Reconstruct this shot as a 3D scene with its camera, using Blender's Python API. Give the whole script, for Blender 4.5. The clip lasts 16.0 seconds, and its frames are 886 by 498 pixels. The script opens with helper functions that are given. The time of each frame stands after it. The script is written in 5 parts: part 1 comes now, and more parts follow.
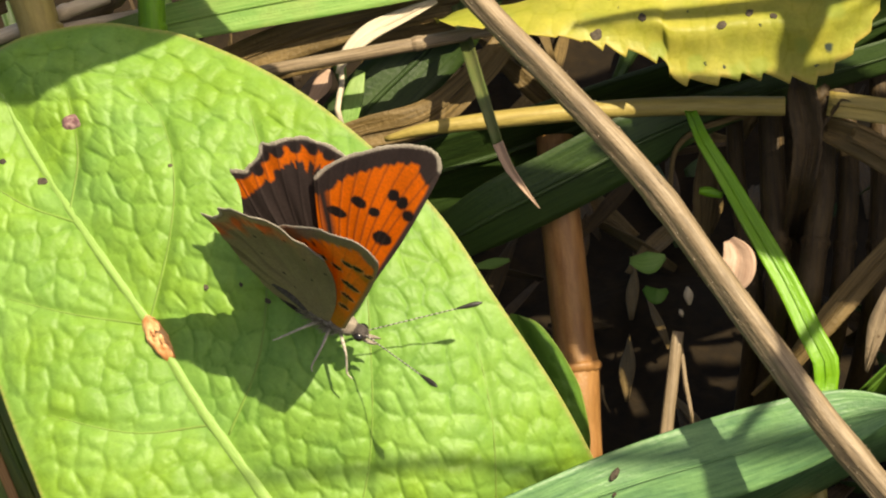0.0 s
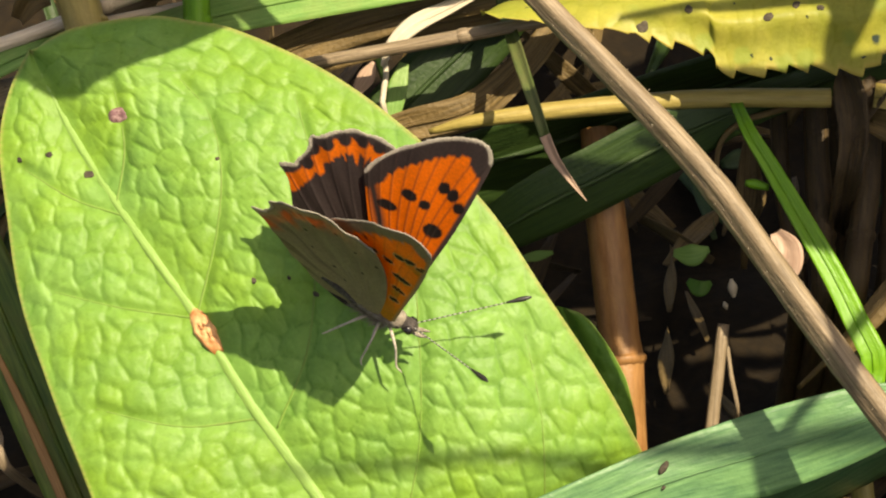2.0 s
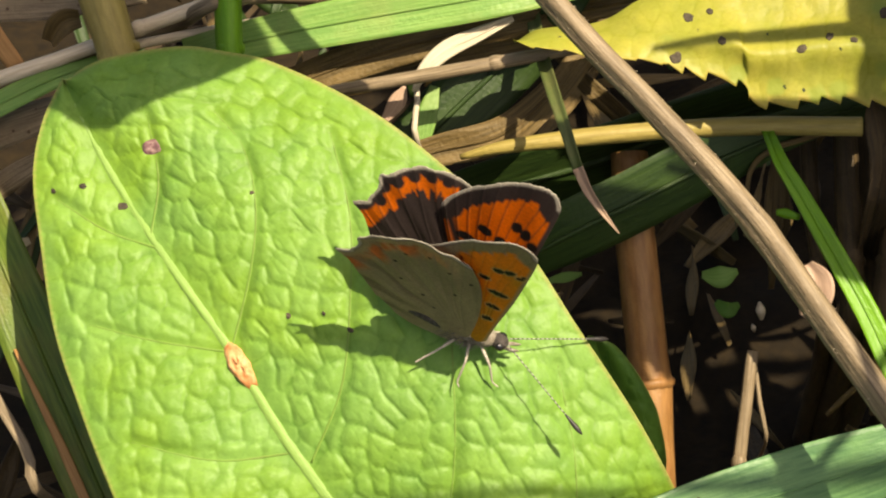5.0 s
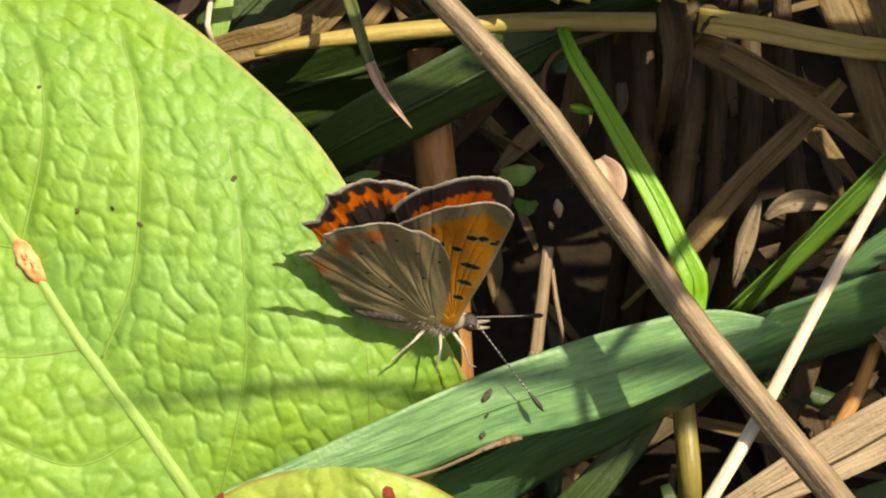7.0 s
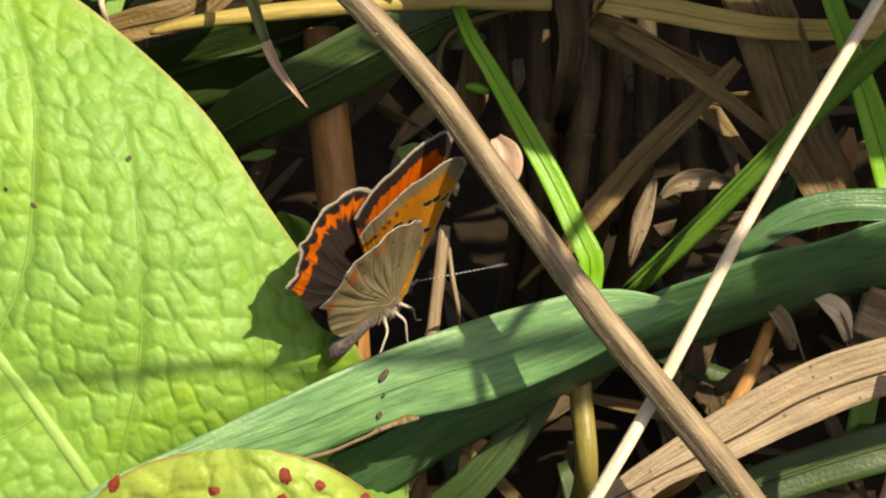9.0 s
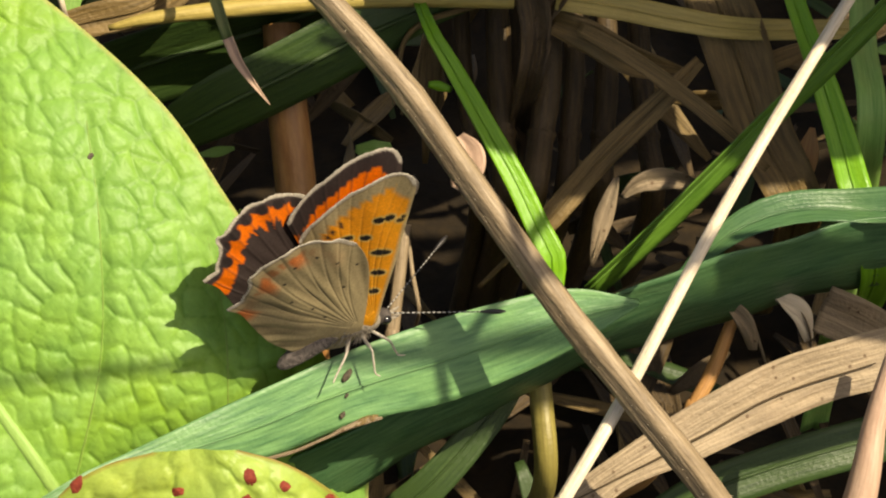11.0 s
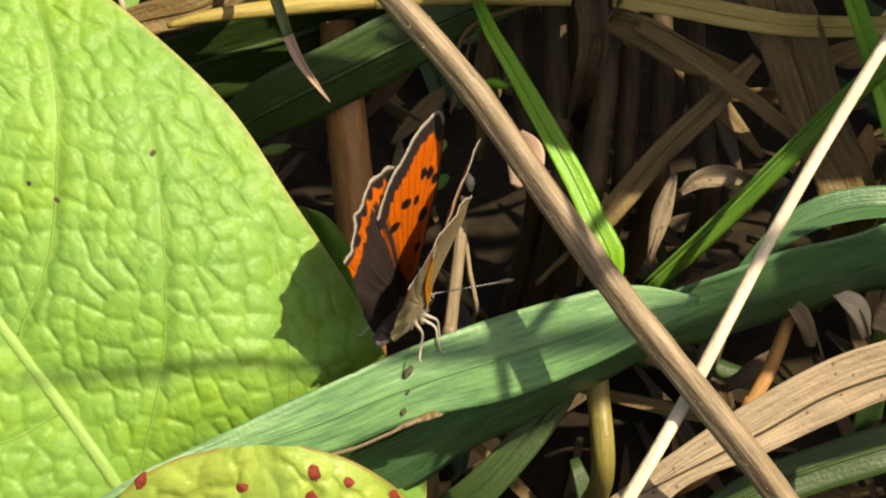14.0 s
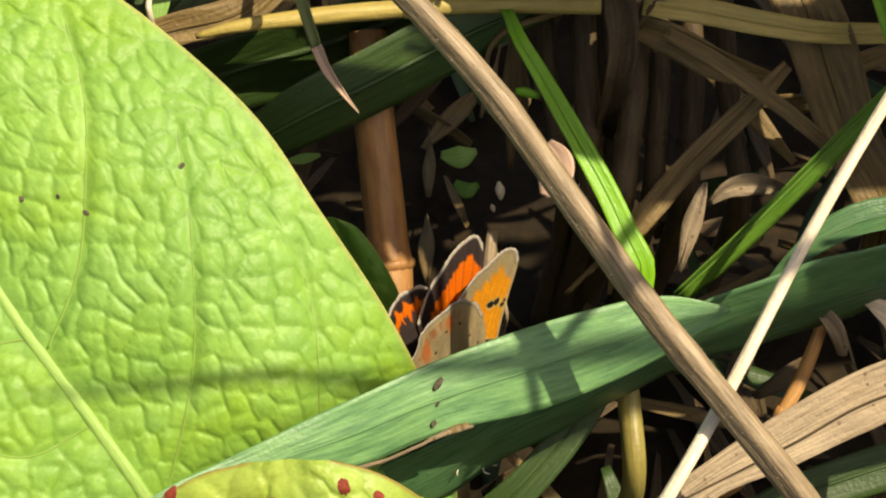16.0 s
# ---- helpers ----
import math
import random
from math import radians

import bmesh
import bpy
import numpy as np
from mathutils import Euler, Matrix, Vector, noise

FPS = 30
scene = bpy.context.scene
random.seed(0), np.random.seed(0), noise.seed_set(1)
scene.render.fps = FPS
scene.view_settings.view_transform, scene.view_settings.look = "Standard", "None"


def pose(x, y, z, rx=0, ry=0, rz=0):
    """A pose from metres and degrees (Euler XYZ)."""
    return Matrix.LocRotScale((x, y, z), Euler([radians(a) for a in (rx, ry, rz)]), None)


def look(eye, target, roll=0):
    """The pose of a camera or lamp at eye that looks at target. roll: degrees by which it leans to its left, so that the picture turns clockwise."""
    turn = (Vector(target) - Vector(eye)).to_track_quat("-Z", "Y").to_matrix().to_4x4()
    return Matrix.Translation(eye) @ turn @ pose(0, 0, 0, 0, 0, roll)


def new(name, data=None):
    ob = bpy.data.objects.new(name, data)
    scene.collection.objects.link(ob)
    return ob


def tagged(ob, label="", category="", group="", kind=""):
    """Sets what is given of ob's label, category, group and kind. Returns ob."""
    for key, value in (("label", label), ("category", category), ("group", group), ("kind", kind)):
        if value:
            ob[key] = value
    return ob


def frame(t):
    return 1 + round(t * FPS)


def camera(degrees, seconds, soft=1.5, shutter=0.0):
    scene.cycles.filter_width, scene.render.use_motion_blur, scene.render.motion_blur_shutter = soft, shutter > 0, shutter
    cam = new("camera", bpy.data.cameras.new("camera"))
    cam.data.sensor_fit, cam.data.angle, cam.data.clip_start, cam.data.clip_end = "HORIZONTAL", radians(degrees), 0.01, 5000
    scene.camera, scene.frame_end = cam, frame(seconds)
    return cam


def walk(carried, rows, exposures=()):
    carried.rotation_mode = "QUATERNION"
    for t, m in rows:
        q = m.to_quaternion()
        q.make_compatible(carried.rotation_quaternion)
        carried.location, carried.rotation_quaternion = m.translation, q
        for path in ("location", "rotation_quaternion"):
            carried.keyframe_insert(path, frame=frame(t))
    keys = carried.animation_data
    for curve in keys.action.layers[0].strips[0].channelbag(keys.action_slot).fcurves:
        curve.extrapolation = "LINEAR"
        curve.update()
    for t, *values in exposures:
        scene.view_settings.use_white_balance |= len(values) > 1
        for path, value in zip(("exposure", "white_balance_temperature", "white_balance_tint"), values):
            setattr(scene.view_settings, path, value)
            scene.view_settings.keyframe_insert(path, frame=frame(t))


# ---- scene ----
cam = camera(20, 16.0, soft=2.1)
PATH = [
    (0, pose(0.00396, -0.14285, 0.13387, 48.064, 2.466, 2.628)),
    (0.5, pose(0.00271, -0.14232, 0.13405, 47.987, 2.359, 2.571)),
    (1, pose(0.00027, -0.14263, 0.13480, 48.129, 2.588, 2.846)),
    (1.5, pose(0.00052, -0.14315, 0.13359, 47.813, 2.485, 2.683)),
    (2, pose(0.00083, -0.14260, 0.13384, 47.862, 2.623, 2.691)),
    (2.5, pose(-0.00059, -0.14271, 0.13509, 48.157, 2.606, 2.814)),
    (3, pose(-0.00210, -0.14318, 0.13553, 48.249, 2.674, 2.903)),
    (3.2, pose(-0.00210, -0.14268, 0.13558, 47.939, 2.508, 2.878)),
    (5.3, pose(-0.00242, -0.13609, 0.14178, 45.642, 2.160, 2.662)),
    (5.5, pose(-0.00200, -0.13608, 0.14121, 45.899, 1.770, 2.101)),
    (6, pose(0.00057, -0.13637, 0.14132, 45.810, 1.429, 1.422)),
    (6.5, pose(0.00154, -0.13691, 0.14087, 45.525, 1.035, 0.865)),
    (7, pose(0.00248, -0.13860, 0.13851, 44.324, 0.228, 0.132)),
    (7.5, pose(0.00330, -0.13812, 0.13902, 44.004, -0.212, -0.331)),
    (8, pose(0.00336, -0.13792, 0.13902, 43.739, -0.572, -0.846)),
    (8.5, pose(0.00289, -0.13716, 0.13991, 43.855, -1.122, -1.247)),
    (9, pose(0.00265, -0.13777, 0.13903, 43.596, -1.346, -1.568)),
    (11.3, pose(-0.00104, -0.13642, 0.13854, 43.410, -2.893, -2.680)),
    (11.5, pose(-0.00128, -0.13708, 0.13828, 43.652, -2.724, -2.586)),
    (12, pose(-0.00181, -0.13685, 0.13865, 43.650, -2.698, -2.640)),
    (12.5, pose(-0.00113, -0.13711, 0.13876, 43.356, -2.684, -2.711)),
    (13, pose(-0.00235, -0.13693, 0.13866, 43.429, -2.537, -2.533)),
    (13.5, pose(-0.00246, -0.13728, 0.13794, 43.469, -2.445, -2.376)),
    (14, pose(-0.00379, -0.13686, 0.13838, 43.468, -2.490, -2.404)),
    (14.5, pose(-0.00438, -0.13592, 0.13923, 43.508, -2.460, -2.297)),
    (15, pose(-0.00348, -0.13531, 0.13921, 43.354, -2.198, -2.140)),
    (15.5, pose(-0.00303, -0.13530, 0.13892, 43.232, -1.872, -1.935)),
    (16, pose(-0.00341, -0.13519, 0.13922, 43.169, -1.792, -2.010)),
]
walk(cam, PATH, exposures=[(0, 0.95, 8300, 7), (16, 0.95, 8300, 7)])

# ---------------------------------------------------------------- light
SUN_UVW = Vector((0.476, 0.567, 1.0)).normalized()


def place(u, v, w):
    """Millimetres in the sloping frame of the plant patch (right, up the slope, towards the viewer) to world metres."""
    return Vector((u, (v - w) * 0.70711, (v + w) * 0.70711)) * 0.001


to_sun = (place(*SUN_UVW) * 1000).normalized()
world = bpy.data.worlds.new("sky")
scene.world = world
world.use_nodes = True
sky = world.node_tree.nodes.new("ShaderNodeTexSky")
sky.sky_type = "NISHITA"
sky.sun_disc = False
sky.air_density, sky.dust_density = 0.7, 3.0
sky.sun_elevation = math.asin(to_sun.z)
sky.sun_rotation = math.atan2(to_sun.x, to_sun.y)
back = world.node_tree.nodes["Background"]
back.inputs["Strength"].default_value = 0.105
world.node_tree.links.new(sky.outputs[0], back.inputs["Color"])
sun = new("sun", bpy.data.lights.new("sun", "SUN"))
sun.data.energy, sun.data.angle, sun.data.color = 4.7, radians(0.6), (1.0, 0.95, 0.86)
sun.matrix_world = look(to_sun * 2, (0, 0, 0))

# ---------------------------------------------------------------- materials


def nodes_of(name):
    m = bpy.data.materials.new(name)
    m.use_nodes = True
    nt = m.node_tree
    return m, nt, nt.nodes["Principled BSDF"], nt.nodes["Material Output"]


def add(nt, kind, **values):
    n = nt.nodes.new(kind)
    for k, val in values.items():
        n.inputs[k].default_value = val
    return n


def ramp(nt, source, stops):
    r = nt.nodes.new("ShaderNodeValToRGB")
    while len(r.color_ramp.elements) < len(stops):
        r.color_ramp.elements.new(0.5)
    for e, (p, c) in zip(r.color_ramp.elements, stops):
        e.position, e.color = p, (*c, 1)
    nt.links.new(source, r.inputs[0])
    return r.outputs[0]


def mixed(nt, fac, a, b, mode="MIX"):
    n = nt.nodes.new("ShaderNodeMix")
    n.data_type, n.blend_type = "RGBA", mode
    for sock, val in ((n.inputs[0], fac), (n.inputs[6], a), (n.inputs[7], b)):
        if isinstance(val, (int, float)):
            sock.default_value = val
        elif isinstance(val, tuple):
            sock.default_value = (*val, 1)
        else:
            nt.links.new(val, sock)
    return n.outputs[2]


def noise_of(nt, vector, scale, detail=3.0, rough=0.55):
    n = add(nt, "ShaderNodeTexNoise", Scale=scale, Detail=detail, Roughness=rough)
    nt.links.new(vector, n.inputs["Vector"])
    return n.outputs["Fac"]


def thin(nt, bsdf, out, colour, share):
    """Lets part of the light through a thin leaf."""
    t = nt.nodes.new("ShaderNodeBsdfTranslucent")
    nt.links.new(colour, t.inputs["Color"])
    mx = nt.nodes.new("ShaderNodeMixShader")
    mx.inputs[0].default_value = share
    nt.links.new(bsdf.outputs[0], mx.inputs[1])
    nt.links.new(t.outputs[0], mx.inputs[2])
    nt.links.new(mx.outputs[0], out.inputs["Surface"])


def fibre(name, dark, light, patch, rough=0.55, lines=26.0, share=0.25, bump=0.35, blotch=0.5, gloss=0.4, spots=None):
    """Long-fibred plant skin: fine lines along the length, blotches across it. UV x: across 0 to 1, y: along in mm."""
    m, nt, b, out = nodes_of(name)
    uv = nt.nodes.new("ShaderNodeTexCoord")
    st = nt.nodes.new("ShaderNodeMapping")
    st.inputs["Scale"].default_value = (lines, 0.22, 1)
    nt.links.new(uv.outputs["UV"], st.inputs["Vector"])
    line = noise_of(nt, st.outputs[0], 1.0, 2.0)
    fine = nt.nodes.new("ShaderNodeMapping")
    fine.inputs["Scale"].default_value = (lines * 2.6, 0.9, 1)
    nt.links.new(uv.outputs["UV"], fine.inputs["Vector"])
    hair = noise_of(nt, fine.outputs[0], 1.0, 2.0)
    wide = noise_of(nt, uv.outputs["Object"], 230, 3.0)
    grit = noise_of(nt, uv.outputs["Object"], 2600, 2.0)
    col = ramp(nt, line, [(0.3, dark), (0.7, light)])
    col = mixed(nt, ramp(nt, wide, [(0.45, (0, 0, 0)), (0.72, (blotch,) * 3)]), col, patch)
    col = mixed(nt, 0.35, col, ramp(nt, hair, [(0.3, (0.55,) * 3), (0.7, (1.0,) * 3)]), "MULTIPLY")
    if spots:
        colour, scale, size = spots
        vor = add(nt, "ShaderNodeTexVoronoi", Scale=scale)
        nt.links.new(uv.outputs["Object"], vor.inputs["Vector"])
        col = mixed(nt, ramp(nt, vor.outputs["Distance"], [(size * 0.7, (1, 1, 1)), (size, (0, 0, 0))]), col, colour)
    nt.links.new(col, b.inputs["Base Color"])
    b.inputs["Roughness"].default_value = rough
    b.inputs["Specular IOR Level"].default_value = gloss
    hb = nt.nodes.new("ShaderNodeMath")
    hb.operation = "ADD"
    nt.links.new(line, hb.inputs[0])
    nt.links.new(grit, hb.inputs[1])
    bp = add(nt, "ShaderNodeBump", Strength=bump, Distance=0.00015)
    nt.links.new(hb.outputs[0], bp.inputs["Height"])
    nt.links.new(bp.outputs[0], b.inputs["Normal"])
    if share:
        thin(nt, b, out, col, share)
    return m


def leaf_skin(name, groove, cell, warm, rim, rough=0.42, share=0.3, spots=None):
    """Puckered leaf: attribute 'relief' 0 in the vein network to 1 on the swellings, 'rim' 1 at the margin."""
    m, nt, b, out = nodes_of(name)
    tc = nt.nodes.new("ShaderNodeTexCoord")
    rel = nt.nodes.new("ShaderNodeAttribute")
    rel.attribute_name = "relief"
    edge = nt.nodes.new("ShaderNodeAttribute")
    edge.attribute_name = "rim"
    wide = noise_of(nt, tc.outputs["Object"], 90, 3.0)
    mid = noise_of(nt, tc.outputs["Object"], 420, 4.0)
    grit = noise_of(nt, tc.outputs["Object"], 3200, 3.0)
    # Seams between swellings take a darker green, which paints in their shading.
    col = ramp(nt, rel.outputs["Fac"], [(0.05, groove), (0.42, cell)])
    col = mixed(nt, ramp(nt, wide, [(0.38, (0, 0, 0)), (0.66, (0.7,) * 3)]), col, warm)
    pale = noise_of(nt, tc.outputs["Object"], 170, 4.0, 0.65)
    col = mixed(nt, ramp(nt, pale, [(0.46, (0, 0, 0)), (0.64, (0.35,) * 3)]), col, tuple(c * 1.12 + 0.045 for c in cell))
    col = mixed(nt, 0.6, col, ramp(nt, mid, [(0.3, (0.58, 0.68, 0.66)), (0.7, (1.0, 1.0, 1.0))]), "MULTIPLY")
    col = mixed(nt, 0.18, col, ramp(nt, grit, [(0.3, (0.4,) * 3), (0.7, (1.0,) * 3)]), "MULTIPLY")
    col = mixed(nt, edge.outputs["Fac"], col, rim)
    if spots:
        for colour, scale, size, cut in spots:
            vor = add(nt, "ShaderNodeTexVoronoi", Scale=scale)
            wob = nt.nodes.new("ShaderNodeMix")
            wob.data_type = "VECTOR"
            nz = add(nt, "ShaderNodeTexNoise", Scale=scale * 4)
            nt.links.new(tc.outputs["Object"], nz.inputs["Vector"])
            wob.inputs[0].default_value = 0.0006
            nt.links.new(tc.outputs["Object"], wob.inputs[4])
            nt.links.new(nz.outputs["Color"], wob.inputs[5])
            nt.links.new(wob.outputs[1], vor.inputs["Vector"])
            hit = ramp(nt, vor.outputs["Distance"], [(size * 0.6, (1, 1, 1)), (size, (0, 0, 0))])
            pick = ramp(nt, vor.outputs["Color"], [(cut, (0, 0, 0)), (cut + 0.02, (1, 1, 1))])
            col = mixed(nt, mixed(nt, 1.0, hit, pick, "MULTIPLY"), col, colour)
    nt.links.new(col, b.inputs["Base Color"])
    b.inputs["Roughness"].default_value = rough
    b.inputs["Specular IOR Level"].default_value = 0.25
    bp = add(nt, "ShaderNodeBump", Strength=0.35, Distance=0.00012)
    hb = nt.nodes.new("ShaderNodeMath")
    hb.operation = "ADD"
    nt.links.new(grit, hb.inputs[0])
    nt.links.new(mid, hb.inputs[1])
    nt.links.new(hb.outputs[0], bp.inputs["Height"])
    nt.links.new(bp.outputs[0], b.inputs["Normal"])
    thin(nt, b, out, col, share)
    return m


def plain(name, a, c, scale=900, rough=0.6, gloss=0.4, bump=0.4):
    m, nt, b, out = nodes_of(name)
    tc = nt.nodes.new("ShaderNodeTexCoord")
    f = noise_of(nt, tc.outputs["Object"], scale, 4.0)
    g = noise_of(nt, tc.outputs["Object"], scale * 0.2, 2.0)
    col = mixed(nt, ramp(nt, g, [(0.4, (0, 0, 0)), (0.65, (0.6,) * 3)]), ramp(nt, f, [(0.3, a), (0.7, c)]), a)
    nt.links.new(col, b.inputs["Base Color"])
    b.inputs["Roughness"].default_value = rough
    b.inputs["Specular IOR Level"].default_value = gloss
    bp = add(nt, "ShaderNodeBump", Strength=bump, Distance=0.0002)
    nt.links.new(f, bp.inputs["Height"])
    nt.links.new(bp.outputs[0], b.inputs["Normal"])
    return m


def scales_skin(name):
    """Wing scales: pigment from the colour attribute, with a fine dusty grain."""
    m, nt, b, out = nodes_of(name)
    tc = nt.nodes.new("ShaderNodeTexCoord")
    pig = nt.nodes.new("ShaderNodeAttribute")
    pig.attribute_name = "pigment"
    grit = noise_of(nt, tc.outputs["Object"], 5200, 2.0)
    soft = noise_of(nt, tc.outputs["Object"], 700, 3.0)
    col = mixed(nt, 0.5, pig.outputs["Color"], ramp(nt, grit, [(0.25, (0.5,) * 3), (0.7, (1.0,) * 3)]), "MULTIPLY")
    col = mixed(nt, 0.35, col, ramp(nt, soft, [(0.3, (0.6,) * 3), (0.7, (1.0,) * 3)]), "MULTIPLY")
    nt.links.new(col, b.inputs["Base Color"])
    b.inputs["Roughness"].default_value = 0.6
    b.inputs["Specular IOR Level"].default_value = 0.35
    bp = add(nt, "ShaderNodeBump", Strength=0.3, Distance=0.00008)
    nt.links.new(grit, bp.inputs["Height"])
    nt.links.new(bp.outputs[0], b.inputs["Normal"])
    thin(nt, b, out, col, 0.48)
    return m


DOCK = leaf_skin("dock_leaf_skin", (0.115, 0.25, 0.034), (0.195, 0.365, 0.070), (0.225, 0.375, 0.030), (0.42, 0.33, 0.12), rough=0.47)
DOCK_LOW = leaf_skin("spotted_leaf_skin", (0.20, 0.30, 0.045), (0.28, 0.385, 0.065), (0.34, 0.38, 0.05), (0.22, 0.05, 0.025),
                     spots=[((0.17, 0.026, 0.022), 280, 0.11, 0.8), ((0.25, 0.10, 0.03), 560, 0.13, 0.72)])
# The dock leaf's green again, darkened in colour to stand for shade.
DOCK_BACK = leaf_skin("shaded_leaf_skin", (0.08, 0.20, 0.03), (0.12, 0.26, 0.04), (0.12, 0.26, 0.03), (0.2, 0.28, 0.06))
YELLOW = leaf_skin("yellow_leaf_skin", (0.40, 0.37, 0.045), (0.47, 0.42, 0.07), (0.33, 0.38, 0.05), (0.55, 0.42, 0.10), share=0.35,
                   spots=[((0.22, 0.28, 0.05), 210, 0.42, 0.5), ((0.30, 0.34, 0.06), 420, 0.4, 0.55), ((0.05, 0.07, 0.05), 330, 0.16, 0.6), ((0.04, 0.05, 0.03), 700, 0.13, 0.72)])
VEIN = fibre("leaf_vein_skin", (0.14, 0.25, 0.04), (0.20, 0.32, 0.055), (0.17, 0.20, 0.05), lines=8, share=0.2)
RIB = fibre("leaf_rib_skin", (0.20, 0.35, 0.07), (0.26, 0.41, 0.10), (0.23, 0.38, 0.08), lines=8, share=0.2)
BLUEGRASS = fibre("bluish_grass", (0.06, 0.16, 0.066), (0.165, 0.33, 0.13), (0.18, 0.35, 0.115), rough=0.42, lines=16, blotch=0.4)
# Bluish grass again, darker: the shade on these blades is put into the colour.
SHADEGRASS = fibre("shaded_green_grass", (0.032, 0.10, 0.038), (0.095, 0.195, 0.082), (0.10, 0.20, 0.062), rough=0.4, lines=22)
# Grass green darkened so that the thicket's shade sits in the colour.
DARKGRASS = fibre("shade_darkened_grass", (0.022, 0.048, 0.011), (0.044, 0.082, 0.018), (0.035, 0.064, 0.014), rough=0.45, lines=22)
BRIGHTGRASS = fibre("fresh_green_grass", (0.13, 0.34, 0.015), (0.20, 0.44, 0.025), (0.17, 0.38, 0.018), rough=0.4, lines=12, share=0.35)
LIGHTGRASS = fibre("pale_green_grass", (0.14, 0.30, 0.06), (0.24, 0.40, 0.10), (0.30, 0.34, 0.10), rough=0.45, lines=18)
TIPGRASS = fibre("withering_grass", (0.070, 0.112, 0.028), (0.126, 0.154, 0.042), (0.182, 0.140, 0.070), lines=10)
PINKDRY = fibre("pinkish_dry_blade", (0.36, 0.22, 0.15), (0.49, 0.34, 0.245), (0.42, 0.28, 0.19), lines=9, share=0.15)
STRAW = fibre("brown_straw", (0.105, 0.072, 0.04), (0.30, 0.225, 0.14), (0.165, 0.118, 0.066), rough=0.6, lines=15, share=0.0, bump=0.45)
PALE = fibre("pale_straw", (0.50, 0.40, 0.28), (0.70, 0.60, 0.46), (0.58, 0.47, 0.33), rough=0.5, lines=8, share=0.0, bump=0.6)
TAN = fibre("yellowish_straw", (0.26, 0.195, 0.05), (0.38, 0.295, 0.085), (0.32, 0.245, 0.07), rough=0.5, lines=8, share=0.05)
OLIVEGRASS = fibre("olive_grass", (0.07, 0.12, 0.015), (0.15, 0.22, 0.03), (0.20, 0.17, 0.03), rough=0.5, lines=16)
# Fresh grass dimmed in colour, standing for the shade it slants through.
SLANTGRASS = fibre("shade_dimmed_grass", (0.05, 0.13, 0.012), (0.10, 0.21, 0.025), (0.08, 0.17, 0.02), rough=0.5, lines=16, share=0.2)
TAN_DIM = fibre("olive_stem_skin", (0.15, 0.12, 0.03), (0.23, 0.19, 0.05), (0.18, 0.16, 0.04), rough=0.5, lines=8, share=0.0)
DEAD = fibre("dead_brown_blade", (0.15, 0.108, 0.066), (0.32, 0.245, 0.155), (0.23, 0.165, 0.10), rough=0.65, lines=20, share=0.1, bump=0.8,
             spots=((0.10, 0.06, 0.03), 900, 0.16))
# Dark dead brown, taken darker still to carry the shade of the depths.
DARKDEAD = fibre("shade_darkened_stalk", (0.026, 0.015, 0.005), (0.075, 0.045, 0.014), (0.045, 0.027, 0.009), rough=0.7, lines=9, share=0.0, bump=0.8)
# Dull dead brown, with part of the background's shade darkened into it.
MIDDEAD = fibre("dull_shaded_blade", (0.078, 0.05, 0.015), (0.19, 0.124, 0.044), (0.13, 0.082, 0.025), rough=0.65, lines=12, share=0.1, bump=0.8)
REDSTEM = fibre("reddish_stem_skin", (0.20, 0.085, 0.025), (0.33, 0.17, 0.06), (0.25, 0.13, 0.04), rough=0.5, lines=7, share=0.0)
WHITE = fibre("bleached_blade", (0.50, 0.42, 0.30), (0.68, 0.60, 0.46), (0.58, 0.48, 0.34), lines=8, share=0.15)
ORANGE = fibre("orange_dead_leaf", (0.34, 0.16, 0.05), (0.52, 0.28, 0.10), (0.42, 0.2, 0.07), lines=8, share=0.2)
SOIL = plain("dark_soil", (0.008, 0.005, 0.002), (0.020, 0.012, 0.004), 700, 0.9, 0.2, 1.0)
SCAR = plain("orange_scar", (0.32, 0.10, 0.02), (0.66, 0.42, 0.20), 1300, 0.6)
PINKSPOT = plain("purple_scab", (0.09, 0.025, 0.04), (0.30, 0.20, 0.17), 2400, 0.5)
DARKSPOT = plain("dark_leaf_spot", (0.03, 0.024, 0.018), (0.09, 0.07, 0.045), 2400, 0.7, 0.2)
REDSPOT = plain("red_leaf_spot", (0.10, 0.014, 0.008), (0.19, 0.035, 0.018), 2400, 0.75, 0.2)
WINGS = scales_skin("wing_scales")
FUR = plain("grey_fur", (0.14, 0.115, 0.085), (0.34, 0.295, 0.235), 3800, 0.8, 0.2, 1.0)
DARKFUR = plain("dark_fur", (0.03, 0.025, 0.022), (0.12, 0.10, 0.09), 3800, 0.8, 0.2, 1.0)
EYE = plain("dark_eye", (0.006, 0.005, 0.005), (0.02, 0.016, 0.014), 2500, 0.15, 0.6, 0.1)
LEGSKIN = plain("grey_leg", (0.26, 0.225, 0.18), (0.46, 0.41, 0.34), 4200, 0.6, 0.3, 0.4)
FEELER = plain("feeler_black", (0.01, 0.008, 0.008), (0.03, 0.025, 0.022), 4200, 0.45, 0.5, 0.3)
FEELER_PALE = plain("feeler_white", (0.22, 0.21, 0.19), (0.36, 0.34, 0.31), 4200, 0.6, 0.3, 0.3)

# ---------------------------------------------------------------- shaping helpers


